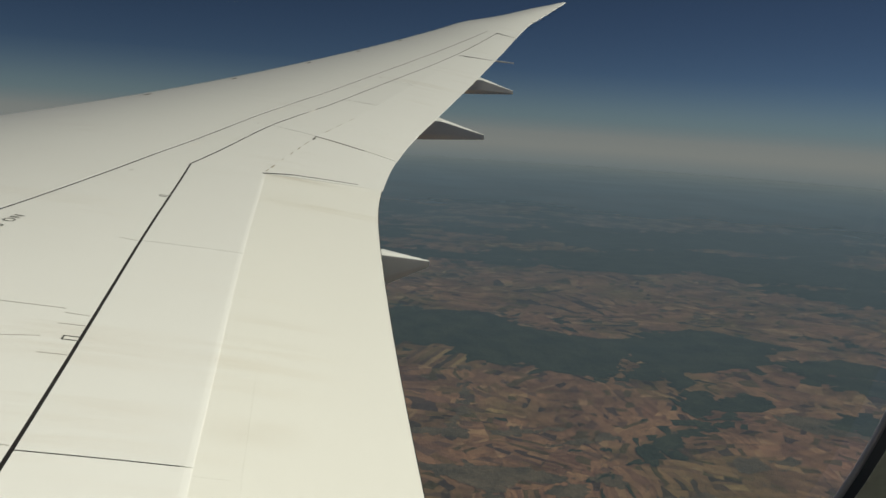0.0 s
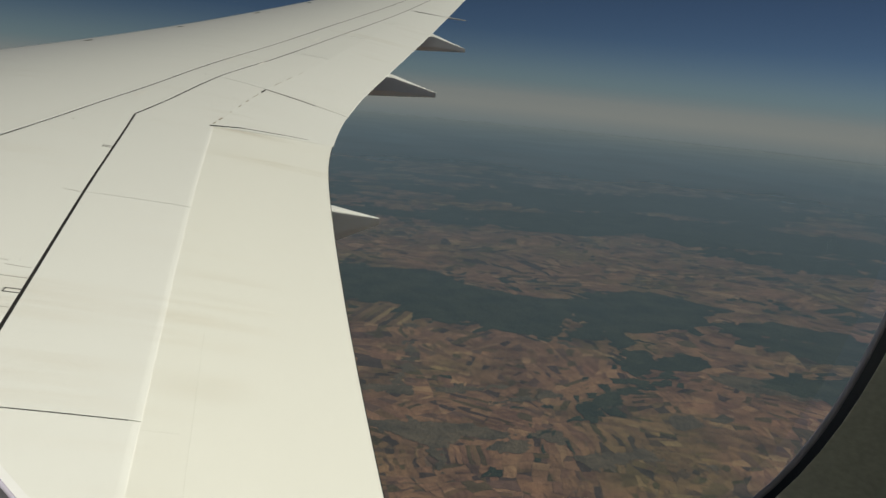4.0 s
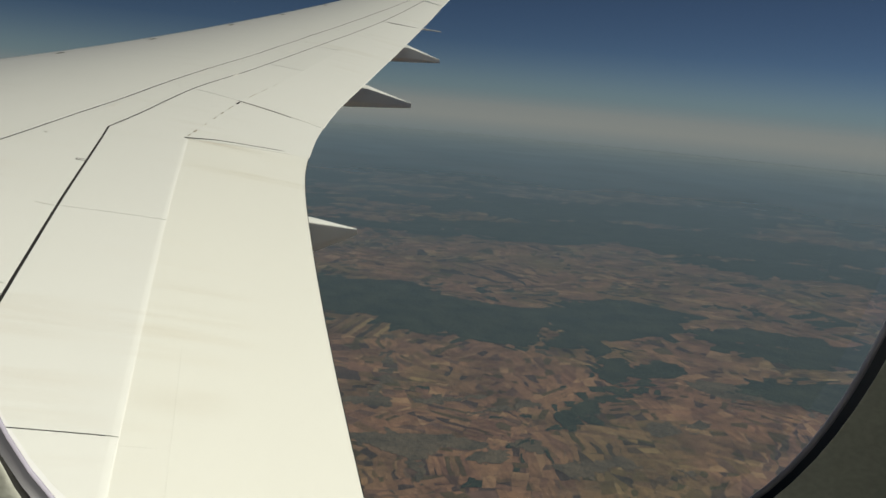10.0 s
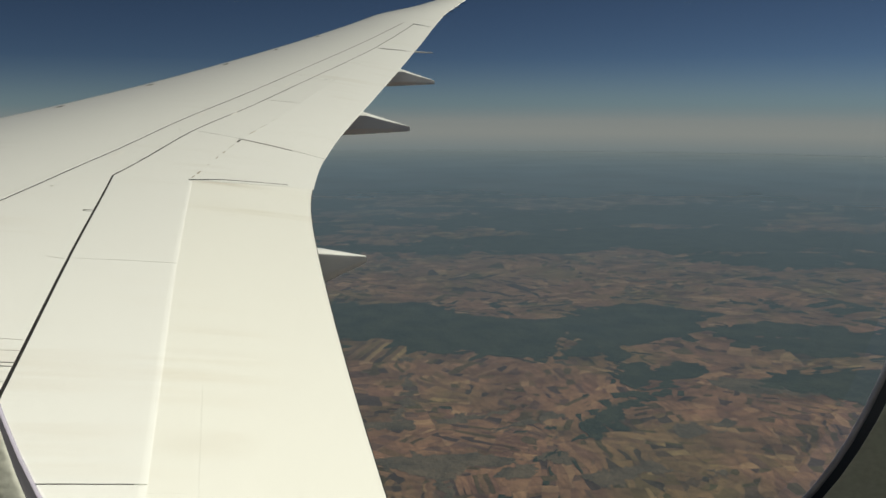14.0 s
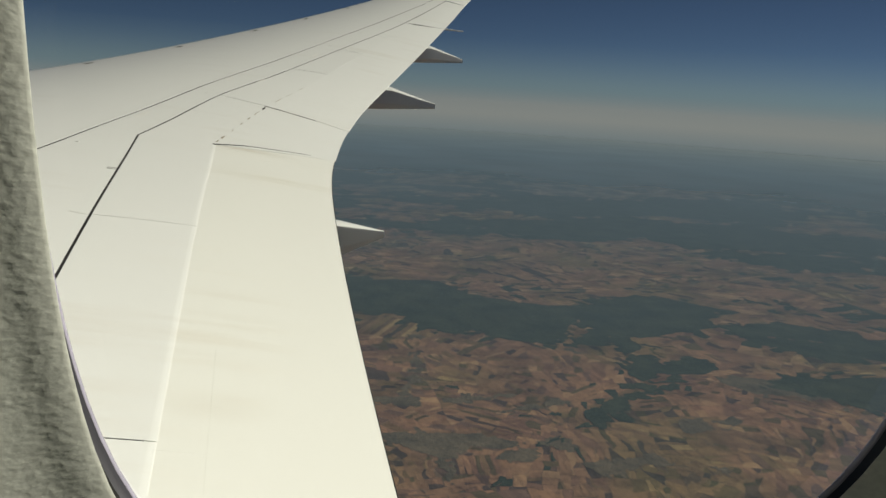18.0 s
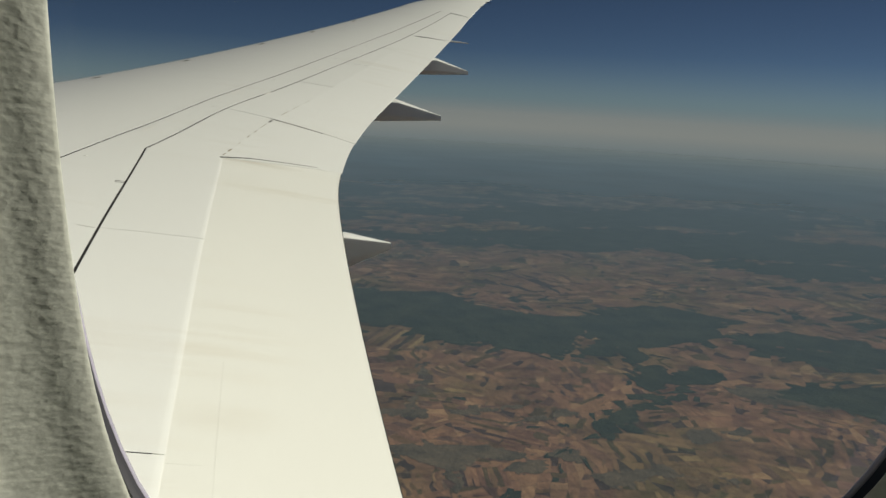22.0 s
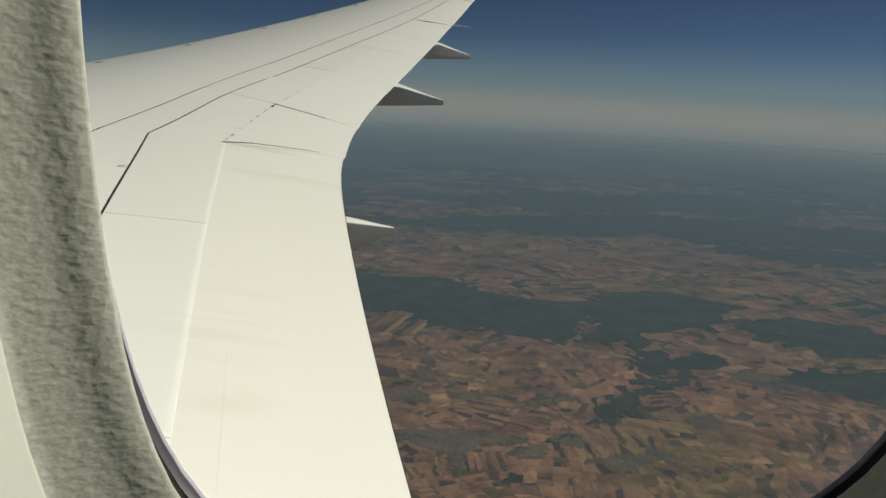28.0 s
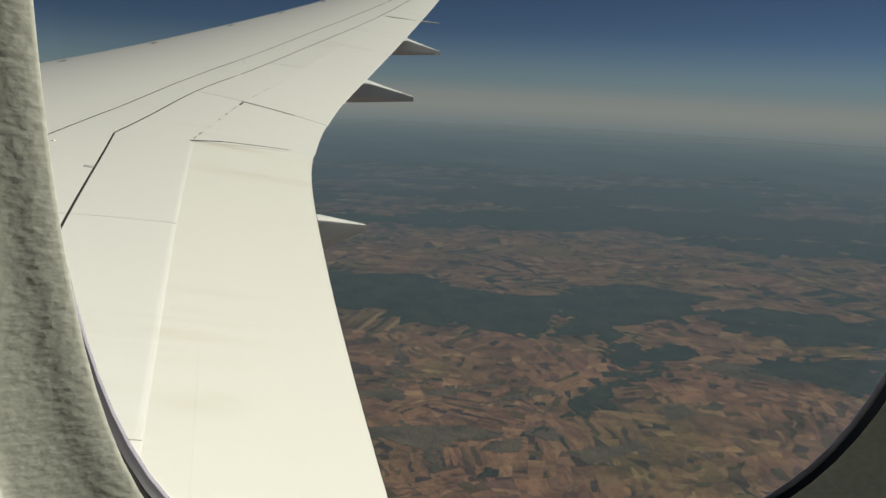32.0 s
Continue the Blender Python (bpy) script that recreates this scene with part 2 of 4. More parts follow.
# dry scrub along shallow valleys and banks; the stroke from (122, 433) draws a hill edge's shadow
SCRUB_AND_SHADOW = [(58, 314, 100, 292, 6), (100, 296, 140, 288, 5), (122, 433, 104, 374, 3), (104, 374, 92, 352, 3), (134, 286, 118, 278, 4),
         (196, 330, 186, 318, 5), (262, 345, 290, 338, 4), (300, 322, 285, 318, 3), (70, 345, 92, 340, 3), (110, 338, 140, 342, 3),
         (150, 262, 176, 268, 3), (210, 296, 236, 300, 3), (128, 322, 160, 330, 2), (200, 400, 216, 388, 5)]


def lattice(ix, iy, seed):
    h = (ix.astype(np.int64) * 374761393 + iy.astype(np.int64) * 668265263 + seed * 974634777) & 0xFFFFFFFF
    h = ((h ^ (h >> 13)) * 1274126177) & 0xFFFFFFFF
    return ((h ^ (h >> 16)) & 0xFFFF) / 65535.0


def fractal(x, y, size, octaves=4, seed=1, rough=0.5):
    """Value noise about zero, between -1 and 1; size: the largest swell."""
    x, y = np.asarray(x, float), np.asarray(y, float)
    total, amp, norm = np.zeros(np.broadcast(x, y).shape), 1.0, 0.0
    for k in range(octaves):
        u, v = x / size, y / size
        iu, iv = np.floor(u), np.floor(v)
        fu, fv = u - iu, v - iv
        fu, fv = fu * fu * (3 - 2 * fu), fv * fv * (3 - 2 * fv)
        a, b = lattice(iu, iv, seed + k), lattice(iu + 1, iv, seed + k)
        c, d = lattice(iu, iv + 1, seed + k), lattice(iu + 1, iv + 1, seed + k)
        total += amp * (2 * ((a + (b - a) * fu) * (1 - fv) + (c + (d - c) * fu) * fv) - 1)
        norm += amp
        amp, size = amp * rough, size / 2.03
        x, y = x * 0.8 - y * 0.6, x * 0.6 + y * 0.8
    return total / norm


def stroke_field(x, y, strokes):
    """How far outside the nearest stroke a place lies, in its own width's measure; negative inside."""
    best = np.full(np.shape(x), 1e6)
    for ax, ay, bx, by, w in strokes:
        dx, dy = bx - ax, by - ay
        t = np.clip(((x - ax) * dx + (y - ay) * dy) / (dx * dx + dy * dy), 0, 1)
        best = np.minimum(best, np.hypot(x - ax - t * dx, y - ay - t * dy) - w)
    return best


def wood_field(x, y):
    r = np.hypot(x, y)
    far = np.clip((r - 720) / 240, 0, 1)
    s = stroke_field(x, y, WOODS)
    s = np.minimum(s, 23 - 12 * np.clip((r - 430) / 140, 0, 1))           # copses can stand anywhere
    o = stroke_field(x, y, OPEN)
    s = np.maximum(s, -o)
    s = s + np.clip(-o, 0, 14) * (1 - far)
    tooth = np.clip(r / 430, 0.7, 3.0)
    s = s + 15 * tooth * fractal(x, y, 40, 5, 3, 0.7) + 11 * tooth * fractal(x * 0.6, y, 13, 4, 9, 0.7)
    return s - far * (9 + 92 * fractal(x * 0.6 + y * 0.1, y, 62, 4, 21, 0.65))


def scrub_field(x, y):
    r = np.hypot(x, y)
    tooth = np.clip(r / 380, 0.8, 2.5)
    s = np.minimum(stroke_field(x, y, SCRUB_AND_SHADOW), 7.6)
    return s + 13 * tooth * fractal(x, y, 15, 5, 40, 0.75) + 7 * fractal(x, y, 70, 2, 47)


def contour_sheet(name, field, lift, rough, azimuths, depressions, size, plots=()):
    """A sheet over all places of the sector where the field is negative, cut cleanly along its outline."""
    na, nd = size
    az, dp = np.meshgrid(np.linspace(*np.radians(azimuths), na), np.linspace(*np.radians(depressions), nd))
    r = DEPTH / np.tan(dp)
    x, y = r * np.sin(az), r * np.cos(az)
    f = field(x, y).ravel()
    xy = np.stack([x.ravel(), y.ravel()], 1)
    i = np.arange((nd - 1) * na).reshape(nd - 1, na)[:, :-1].ravel()
    tri = np.concatenate([np.stack([i, i + 1, i + na + 1], 1), np.stack([i, i + na + 1, i + na], 1)])
    inside = f[tri] < 0
    count = inside.sum(1)
    whole = tri[count == 3]
    verts, faces, at = [xy], [whole], len(xy)

    def cut(a, b):
        t = (f[a] / (f[a] - f[b]))[:, None]
        return xy[a] + (xy[b] - xy[a]) * t

    for want, lone in ((1, True), (2, False)):
        t = tri[count == want]
        k = np.argmax(inside[count == want] == lone, 1)
        a, b, c = (t[np.arange(len(t)), (k + e) % 3] for e in range(3))
        p, q = cut(a, b), cut(a, c)
        ip, iq = at + np.arange(len(t)), at + len(t) + np.arange(len(t))
        verts += [p, q]
        at += 2 * len(t)
        if lone:
            faces.append(np.stack([a, ip, iq], 1))
        else:
            faces += [np.stack([ip, b, c], 1), np.stack([ip, c, iq], 1)]
    verts, faces = np.concatenate(verts), np.concatenate(faces)
    used, faces = np.unique(faces, return_inverse=True)
    verts, faces = verts[used], faces.reshape(-1, 3)
    rr = np.hypot(verts[:, 0], verts[:, 1])
    z = -DEPTH + lift - rr * rr / (2 * GLOBE) + rough * fractal(verts[:, 0], verts[:, 1], 5, 3, 60)
    verts, faces = np.column_stack([verts, z]).tolist(), faces.tolist()
    for plot in plots:
        faces.append(list(range(len(verts), len(verts) + len(plot))))
        verts += plot
    me = bpy.data.meshes.new(name)
    me.from_pydata(verts, [], faces)
    me.polygons.foreach_set("use_smooth", [True] * len(me.polygons))
    return new(name, me)


def halves(poly, point, normal):
    """A convex outline cut in two by a line."""
    a, b = [], []
    n = len(poly)
    side = [(p[0] - point[0]) * normal[0] + (p[1] - point[1]) * normal[1] for p in poly]
    for k in range(n):
        p, q, s, t = poly[k], poly[(k + 1) % n], side[k], side[(k + 1) % n]
        (a if s >= 0 else b).append(p)
        if s * t < 0:
            m = (p[0] + (q[0] - p[0]) * s / (s - t), p[1] + (q[1] - p[1]) * s / (s - t))
            a.append(m), b.append(m)
    return a, b


def field_outlines():
    """Fields split again and again out of districts, each district with its own grain."""
    rnd = random.Random(7)
    step = 58.0
    corner = {}

    def at(i, j):
        if (i, j) not in corner:
            corner[i, j] = (step * (i + rnd.uniform(-0.32, 0.32)), step * (j + rnd.uniform(-0.32, 0.32)))
        return corner[i, j]

    out = []
    for i in range(-3, 20):
        for j in range(2, 22):
            quad = [at(i, j), at(i + 1, j), at(i + 1, j + 1), at(i, j + 1)]
            cx, cy = sum(p[0] for p in quad) / 4, sum(p[1] for p in quad) / 4
            r, az = math.hypot(cx, cy), math.degrees(math.atan2(cx, cy))
            if not (170 < r < 1150 and -6 < az < 64):
                continue
            grain = rnd.uniform(0, math.pi)
            stack = [(quad, grain)]
            while stack:
                poly, turn = stack.pop()
                n = len(poly)
                area = abs(sum(poly[k][0] * poly[(k + 1) % n][1] - poly[(k + 1) % n][0] * poly[k][1] for k in range(n))) / 2
                if area < 4:
                    continue
                goal = 27 * math.exp(rnd.gauss(0, 0.85)) * (r / 330) ** 1.5
                if area < goal and area < 700:
                    out.append((poly, area))
                    continue
                d, e = (math.cos(turn), math.sin(turn)), (-math.sin(turn), math.cos(turn))
                us, vs = [p[0] * d[0] + p[1] * d[1] for p in poly], [p[0] * e[0] + p[1] * e[1] for p in poly]
                across = max(us) - min(us) > rnd.uniform(1.2, 2.6) * (max(vs) - min(vs))
                lean = rnd.gauss(0, 0.09)
                nx, ny = (d if across else e)
                nx, ny = nx * math.cos(lean) - ny * math.sin(lean), nx * math.sin(lean) + ny * math.cos(lean)
                w = [rnd.random() + 0.35 for _ in poly]
                mid = (sum(p[0] * k for p, k in zip(poly, w)) / sum(w), sum(p[1] * k for p, k in zip(poly, w)) / sum(w))
                turn2 = turn + rnd.gauss(0, 0.10) + (math.pi / 2 if rnd.random() < 0.06 else 0)
                stack += [(half, turn2) for half in halves(poly, mid, (nx, ny)) if len(half) > 2]
    return out


def strip_plots():
    """Knolls ploughed in long narrow strips: centre, length, turn, number of strips, width of one, how far the ends round off."""
    rnd = random.Random(5)
    out = []
    for cx, cy, length, turn, count, width, rounding in ((188, 334, 44, 30, 9, 3.2, 0.9), (108, 455, 42, 56, 9, 3.6, 0.6), (101, 275, 17, 80, 9, 2.3, 0.1)):
        d = (math.cos(radians(turn)), math.sin(radians(turn)))
        for k in range(count):
            v = (k - (count - 1) / 2) * width
            half = length / 2 * math.sqrt(max(0.15, 1 - rounding * (2 * v / (count * width)) ** 2)) * rnd.uniform(0.88, 1.06)
            w, n = width * rnd.uniform(0.36, 0.46), 8
            edge = [(-half + 2 * half * i / n, -w) for i in range(n + 1)] + [(half - 2 * half * i / n, w) for i in range(n + 1)]
            bow = 0.0035 * v
            ring = []
            for a, b in edge:
                b = v + b - bow * a * a * 0.02 + 0.5 * noise.noise((a * 0.12, v * 0.3, 2.0))
                x, y = cx + a * d[0] - b * d[1], cy + a * d[1] + b * d[0]
                ring.append((x, y, -DEPTH + 0.18 - (x * x + y * y) / (2 * GLOBE)))
            out.append(ring)
    return out


def build_fields(parent):
    """The nearest fields are pieces of their own; those further off lie together in one sheet."""
    rnd = random.Random(11)
    kept = []
    for poly, area in field_outlines():
        n = len(poly)
        cx, cy = sum(p[0] for p in poly) / n, sum(p[1] for p in poly) / n
        k = 1 - min(0.4, rnd.uniform(0.02, 0.30) / math.sqrt(area))
        pts = []
        for a, b in zip(poly, poly[1:] + poly[:1]):
            a, b = (cx + (a[0] - cx) * k, cy + (a[1] - cy) * k), (cx + (b[0] - cx) * k, cy + (b[1] - cy) * k)
            m = max(1, int(math.dist(a, b) / 2.4))
            pts += [(a[0] + (b[0] - a[0]) * s / m, a[1] + (b[1] - a[1]) * s / m) for s in range(m)]
        kept.append((math.hypot(cx, cy), pts))
    kept.sort(key=lambda q: q[0])
    flat = np.array([p for _, pts in kept for p in pts])
    x, y = flat.T
    wx = x + 10 * fractal(x, y, 62, 2, 70) + 2.6 * fractal(x, y, 7, 3, 72, 0.6)
    wy = y + 10 * fractal(x, y, 62, 2, 80) + 2.6 * fractal(x, y, 7, 3, 82, 0.6)
    z = -DEPTH + 0.12 - (wx * wx + wy * wy) / (2 * GLOBE)
    warped = np.column_stack([wx, wy, z]).tolist()
    spans, i = [], 0
    for _, pts in kept:
        spans.append((i, i + len(pts)))
        i += len(pts)
    mid = np.array([np.mean(warped[a:b], axis=0) for a, b in spans])
    depth = wood_field(mid[:, 0], mid[:, 1])
    clear = depth > -6
    grove = depth + np.array([rnd.gauss(0, 9) for _ in depth]) < -3
    az = np.degrees(np.arctan2(mid[:, 0], mid[:, 1]))
    near, verts, faces, trees = 0, [], [], []
    for (a, b), c, ok, wooded, inner, angle in zip(spans, mid, clear, grove, depth, az):
        if wooded and inner > -14:
            trees.append([(p[0], p[1], p[2] + 0.2) for p in warped[a:b]])
        if wooded or not ok:
            continue
        if near < 300 and 6 < angle < 52:
            me = bpy.data.meshes.new("field")
            me.from_pydata([(p[0] - c[0], p[1] - c[1], p[2] - c[2]) for p in warped[a:b]], [], [list(range(b - a))])
            me.materials.append(FIELD)
            ob = new("field", me)
            ob.location, ob.parent = c, parent
            near += 1
        else:
            faces.append(list(range(len(verts), len(verts) + b - a)))
            verts += warped[a:b]
    for plot in strip_plots():
        faces.append(list(range(len(verts), len(verts) + len(plot))))
        verts += plot
    me = bpy.data.meshes.new("fields")
    me.from_pydata(verts, [], faces)
    me.materials.append(FAR_FIELD)
    tagged(new("fields", me), "mosaic of brown and olive fields further off", "farmland", kind="stuff")
    return trees


def place(n, l, scale=(1, 1, 1), turn=0.0):
    """World position, turned and scaled, for patterns that run on over all the land."""
    geo, mp = n.new("ShaderNodeNewGeometry"), n.new("ShaderNodeMapping")
    mp.inputs["Rotation"].default_value = (0, 0, radians(turn))
    mp.inputs["Scale"].default_value = scale
    l.new(geo.outputs["Position"], mp.inputs["Vector"])
    return mp.outputs["Vector"]


def swell(n, l, size, detail=3.0, rough=0.5, squash=(1, 1, 0), turn=0.0):
    t = node(n, "ShaderNodeTexNoise", Scale=1.0 / size, Detail=detail, Roughness=rough)
    l.new(place(n, l, squash, turn), t.inputs["Vector"])
    return t.outputs["Fac"]


def earthy(n, l, p, col):
    """Broad drifts of tone, fine mottling and the roll of the land, shared by all soil."""
    col = blend(n, l, 0.45, col, ramp(n, l, swell(n, l, 4.5, 6.0, 0.7), [(0.35, (0.62, 0.60, 0.60)), (0.62, (1.06, 1.05, 1.04))]), "MULTIPLY")
    col = blend(n, l, 0.7, col, ramp(n, l, swell(n, l, 75, 3.0), [(0.36, (0.74, 0.86, 0.62)), (0.50, (0.98, 0.93, 0.86)), (0.66, (1.0, 0.86, 0.86))]), "MULTIPLY")
    col = blend(n, l, 0.8, col, ramp(n, l, swell(n, l, 30, 5.0, 0.6, (0.7, 1.2, 0), 8), [(0.36, (0.52, 0.50, 0.52)), (0.48, (0.90, 0.88, 0.88)), (0.62, (1.18, 1.13, 1.06))]), "MULTIPLY")
    l.new(col, p.inputs["Base Color"])
    relief = node(n, "ShaderNodeBump", Strength=0.35, Distance=9.0)
    l.new(swell(n, l, 45, 7.0, 0.55), relief.inputs["Height"])
    l.new(relief.outputs["Normal"], p.inputs["Normal"])
    p.inputs["Roughness"].default_value, p.inputs["Specular IOR Level"].default_value = 1.0, 0.0


FIELD_TONES = [(0.0, (0.072, 0.054, 0.050)), (0.05, (0.098, 0.079, 0.049)), (0.12, (0.127, 0.085, 0.070)), (0.20, (0.216, 0.135, 0.090)), (0.34, (0.182, 0.111, 0.082)),
               (0.46, (0.234, 0.147, 0.095)), (0.60, (0.199, 0.121, 0.085)), (0.72, (0.165, 0.113, 0.070)), (0.80, (0.250, 0.155, 0.103)), (0.93, (0.306, 0.203, 0.127))]


def field_material(name, single):
    """Ploughed, stubble and fallow ground: one tone to a field, some of them worked in strips."""
    m, n, l, p = material(name)
    if single:
        lot = n.new("ShaderNodeObjectInfo").outputs["Random"]
    else:
        lot = n.new("ShaderNodeNewGeometry").outputs["Random Per Island"]
    col = ramp(n, l, lot, FIELD_TONES)
    col.node.color_ramp.interpolation = "CONSTANT"
    second = calc(n, l, "FRACT", calc(n, l, "MULTIPLY", lot, 37.0))
    for turn, low, high in ((20, 0.0, 0.14), (-35, 0.30, 0.40), (80, 0.6, 0.72)):
        inside = calc(n, l, "MULTIPLY", calc(n, l, "GREATER_THAN", second, low), calc(n, l, "LESS_THAN", second, high))
        col = blend(n, l, calc(n, l, "MULTIPLY", inside, 0.4), col,
                    ramp(n, l, swell(n, l, 2.2, 1.0, 0.5, (1, 0.05, 0), turn), [(0.42, (0.58, 0.55, 0.54)), (0.5, (0.95, 0.93, 0.9)), (0.6, (1.18, 1.12, 1.04))]), "MULTIPLY")
    earthy(n, l, p, col)
    return m


def land_material():
    """Rough grass, tracks and hedges between the fields; far out, wooded hills with strips of open land."""
    m, n, l, p = material("open_land")
    hedge = ramp(n, l, swell(n, l, 26, 3.0), [(0.40, (0.095, 0.080, 0.062)), (0.50, (0.17, 0.122, 0.092)), (0.60, (0.29, 0.20, 0.14))])
    geo, ln = n.new("ShaderNodeNewGeometry"), n.new("ShaderNodeVectorMath")
    ln.operation = "LENGTH"
    l.new(geo.outputs["Position"], ln.inputs[0])
    away = calc(n, l, "MULTIPLY_ADD", ln.outputs["Value"], 1 / 300, -1450 / 300, clamp=True)
    hills = ramp(n, l, swell(n, l, 150, 6.0, 0.62, (0.55, 1, 0), -18), [(0.45, (0.030, 0.042, 0.034)), (0.52, (0.12, 0.090, 0.068)), (0.60, (0.25, 0.175, 0.125))])
    earthy(n, l, p, blend(n, l, away, hedge, hills))
    return m


def canopy_material(name, dark, light, size):
    m, n, l, p = material(name)
    a = calc(n, l, "ADD", swell(n, l, size, 5.0, 0.65), calc(n, l, "MULTIPLY_ADD", swell(n, l, size * 9, 3.0), 0.9, -0.45))
    l.new(ramp(n, l, a, [(0.32, dark), (0.72, light)]), p.inputs["Base Color"])
    relief = node(n, "ShaderNodeBump", Strength=0.4, Distance=6.0)
    l.new(swell(n, l, 30, 8.0, 0.6), relief.inputs["Height"])
    l.new(relief.outputs["Normal"], p.inputs["Normal"])
    p.inputs["Roughness"].default_value, p.inputs["Specular IOR Level"].default_value = 1.0, 0.0
    return m


FIELD, FAR_FIELD = field_material("field_soil", True), field_material("distant_field_soil", False)


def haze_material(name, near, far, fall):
    """Haze painted on a thin sheet: clear over the near land, denser and paler with the distance from the aircraft."""
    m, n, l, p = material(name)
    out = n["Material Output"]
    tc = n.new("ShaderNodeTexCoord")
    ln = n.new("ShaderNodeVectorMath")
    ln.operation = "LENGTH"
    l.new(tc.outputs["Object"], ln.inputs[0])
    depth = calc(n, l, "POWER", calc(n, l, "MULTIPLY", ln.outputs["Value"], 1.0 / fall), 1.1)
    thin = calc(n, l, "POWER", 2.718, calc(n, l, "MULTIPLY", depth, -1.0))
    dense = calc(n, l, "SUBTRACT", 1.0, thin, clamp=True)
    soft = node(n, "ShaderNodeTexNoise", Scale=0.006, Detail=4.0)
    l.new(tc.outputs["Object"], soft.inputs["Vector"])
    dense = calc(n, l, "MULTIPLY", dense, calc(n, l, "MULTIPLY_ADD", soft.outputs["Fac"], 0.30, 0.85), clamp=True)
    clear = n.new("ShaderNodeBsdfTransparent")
    veil = n.new("ShaderNodeBsdfDiffuse")
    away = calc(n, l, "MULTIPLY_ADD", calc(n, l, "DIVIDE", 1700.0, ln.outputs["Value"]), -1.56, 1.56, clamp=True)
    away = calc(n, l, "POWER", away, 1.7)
    l.new(blend(n, l, away, near, far), veil.inputs["Color"])
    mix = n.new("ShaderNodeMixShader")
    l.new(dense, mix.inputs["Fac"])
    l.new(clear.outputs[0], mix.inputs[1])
    l.new(veil.outputs[0], mix.inputs[2])
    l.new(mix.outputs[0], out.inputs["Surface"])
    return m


ground = tagged(cap_sheet("ground", 0.0, 4850.0), "tan and brown farmland with hedges and tracks far below", "ground", kind="structure")
ground.data.materials.append(land_material())
wooded_plots = build_fields(ground)
woods = contour_sheet("woods", wood_field, 0.36, 0.03, (-2, 60), (33, 5.0), (860, 560), wooded_plots)
woods.data.materials.append(canopy_material("wood_canopy", (0.022, 0.030, 0.024), (0.049, 0.056, 0.039), 2.2))
tagged(woods, "dark green woods with ragged edges", "woods", kind="stuff")
scrub = contour_sheet("scrub", scrub_field, 0.24, 0.02, (2, 56), (32, 7.0), (860, 520))
scrub.data.materials.append(canopy_material("dry_scrub_and_shadow", (0.062, 0.054, 0.042), (0.128, 0.100, 0.070), 1.5))
tagged(scrub, "grey-brown scrub along shallow valleys and a hill edge's drawn shadow", "scrub", kind="stuff")
haze = tagged(cap_sheet("haze_backdrop", 7.0, 4850.0), "blue-grey haze painted on a sheet over the distant land", "haze", kind="structure")
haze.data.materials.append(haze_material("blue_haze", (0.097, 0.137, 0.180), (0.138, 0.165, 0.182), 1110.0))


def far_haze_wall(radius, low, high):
    """A glowing ring far out beyond the edge of the land, painted as haze; it thins out upwards."""
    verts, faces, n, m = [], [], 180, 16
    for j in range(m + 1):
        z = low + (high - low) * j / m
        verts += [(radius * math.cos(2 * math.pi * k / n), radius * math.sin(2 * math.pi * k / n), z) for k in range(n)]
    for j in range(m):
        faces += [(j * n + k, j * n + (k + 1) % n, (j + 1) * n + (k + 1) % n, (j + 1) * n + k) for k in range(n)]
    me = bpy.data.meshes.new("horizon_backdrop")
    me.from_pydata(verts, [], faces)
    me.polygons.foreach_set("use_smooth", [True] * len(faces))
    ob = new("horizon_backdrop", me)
    m2, nn, l, p = material("horizon_haze_glow")
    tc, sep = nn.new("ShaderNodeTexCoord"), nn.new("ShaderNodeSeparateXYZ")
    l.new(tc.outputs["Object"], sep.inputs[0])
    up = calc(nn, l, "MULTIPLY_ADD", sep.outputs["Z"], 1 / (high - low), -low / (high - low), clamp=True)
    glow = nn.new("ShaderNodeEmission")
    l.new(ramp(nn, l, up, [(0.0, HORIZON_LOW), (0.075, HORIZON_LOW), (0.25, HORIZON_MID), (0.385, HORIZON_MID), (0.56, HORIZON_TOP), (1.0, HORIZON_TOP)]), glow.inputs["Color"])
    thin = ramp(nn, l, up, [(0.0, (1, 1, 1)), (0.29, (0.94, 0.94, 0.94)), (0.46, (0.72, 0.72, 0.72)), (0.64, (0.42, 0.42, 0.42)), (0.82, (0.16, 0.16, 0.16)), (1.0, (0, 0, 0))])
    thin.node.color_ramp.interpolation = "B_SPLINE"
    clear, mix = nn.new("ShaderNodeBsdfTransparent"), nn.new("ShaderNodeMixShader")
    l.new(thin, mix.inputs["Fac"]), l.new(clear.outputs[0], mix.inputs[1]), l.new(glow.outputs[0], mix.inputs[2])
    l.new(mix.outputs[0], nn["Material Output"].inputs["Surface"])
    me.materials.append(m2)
    return tagged(ob, "glowing ring painted as beige haze fading up into the blue sky", "haze", kind="structure")


# glow colours of the painted horizon haze, from the land upwards
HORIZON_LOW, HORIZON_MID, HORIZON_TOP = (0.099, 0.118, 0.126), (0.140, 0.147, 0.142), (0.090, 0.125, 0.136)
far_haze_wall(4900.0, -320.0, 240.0)

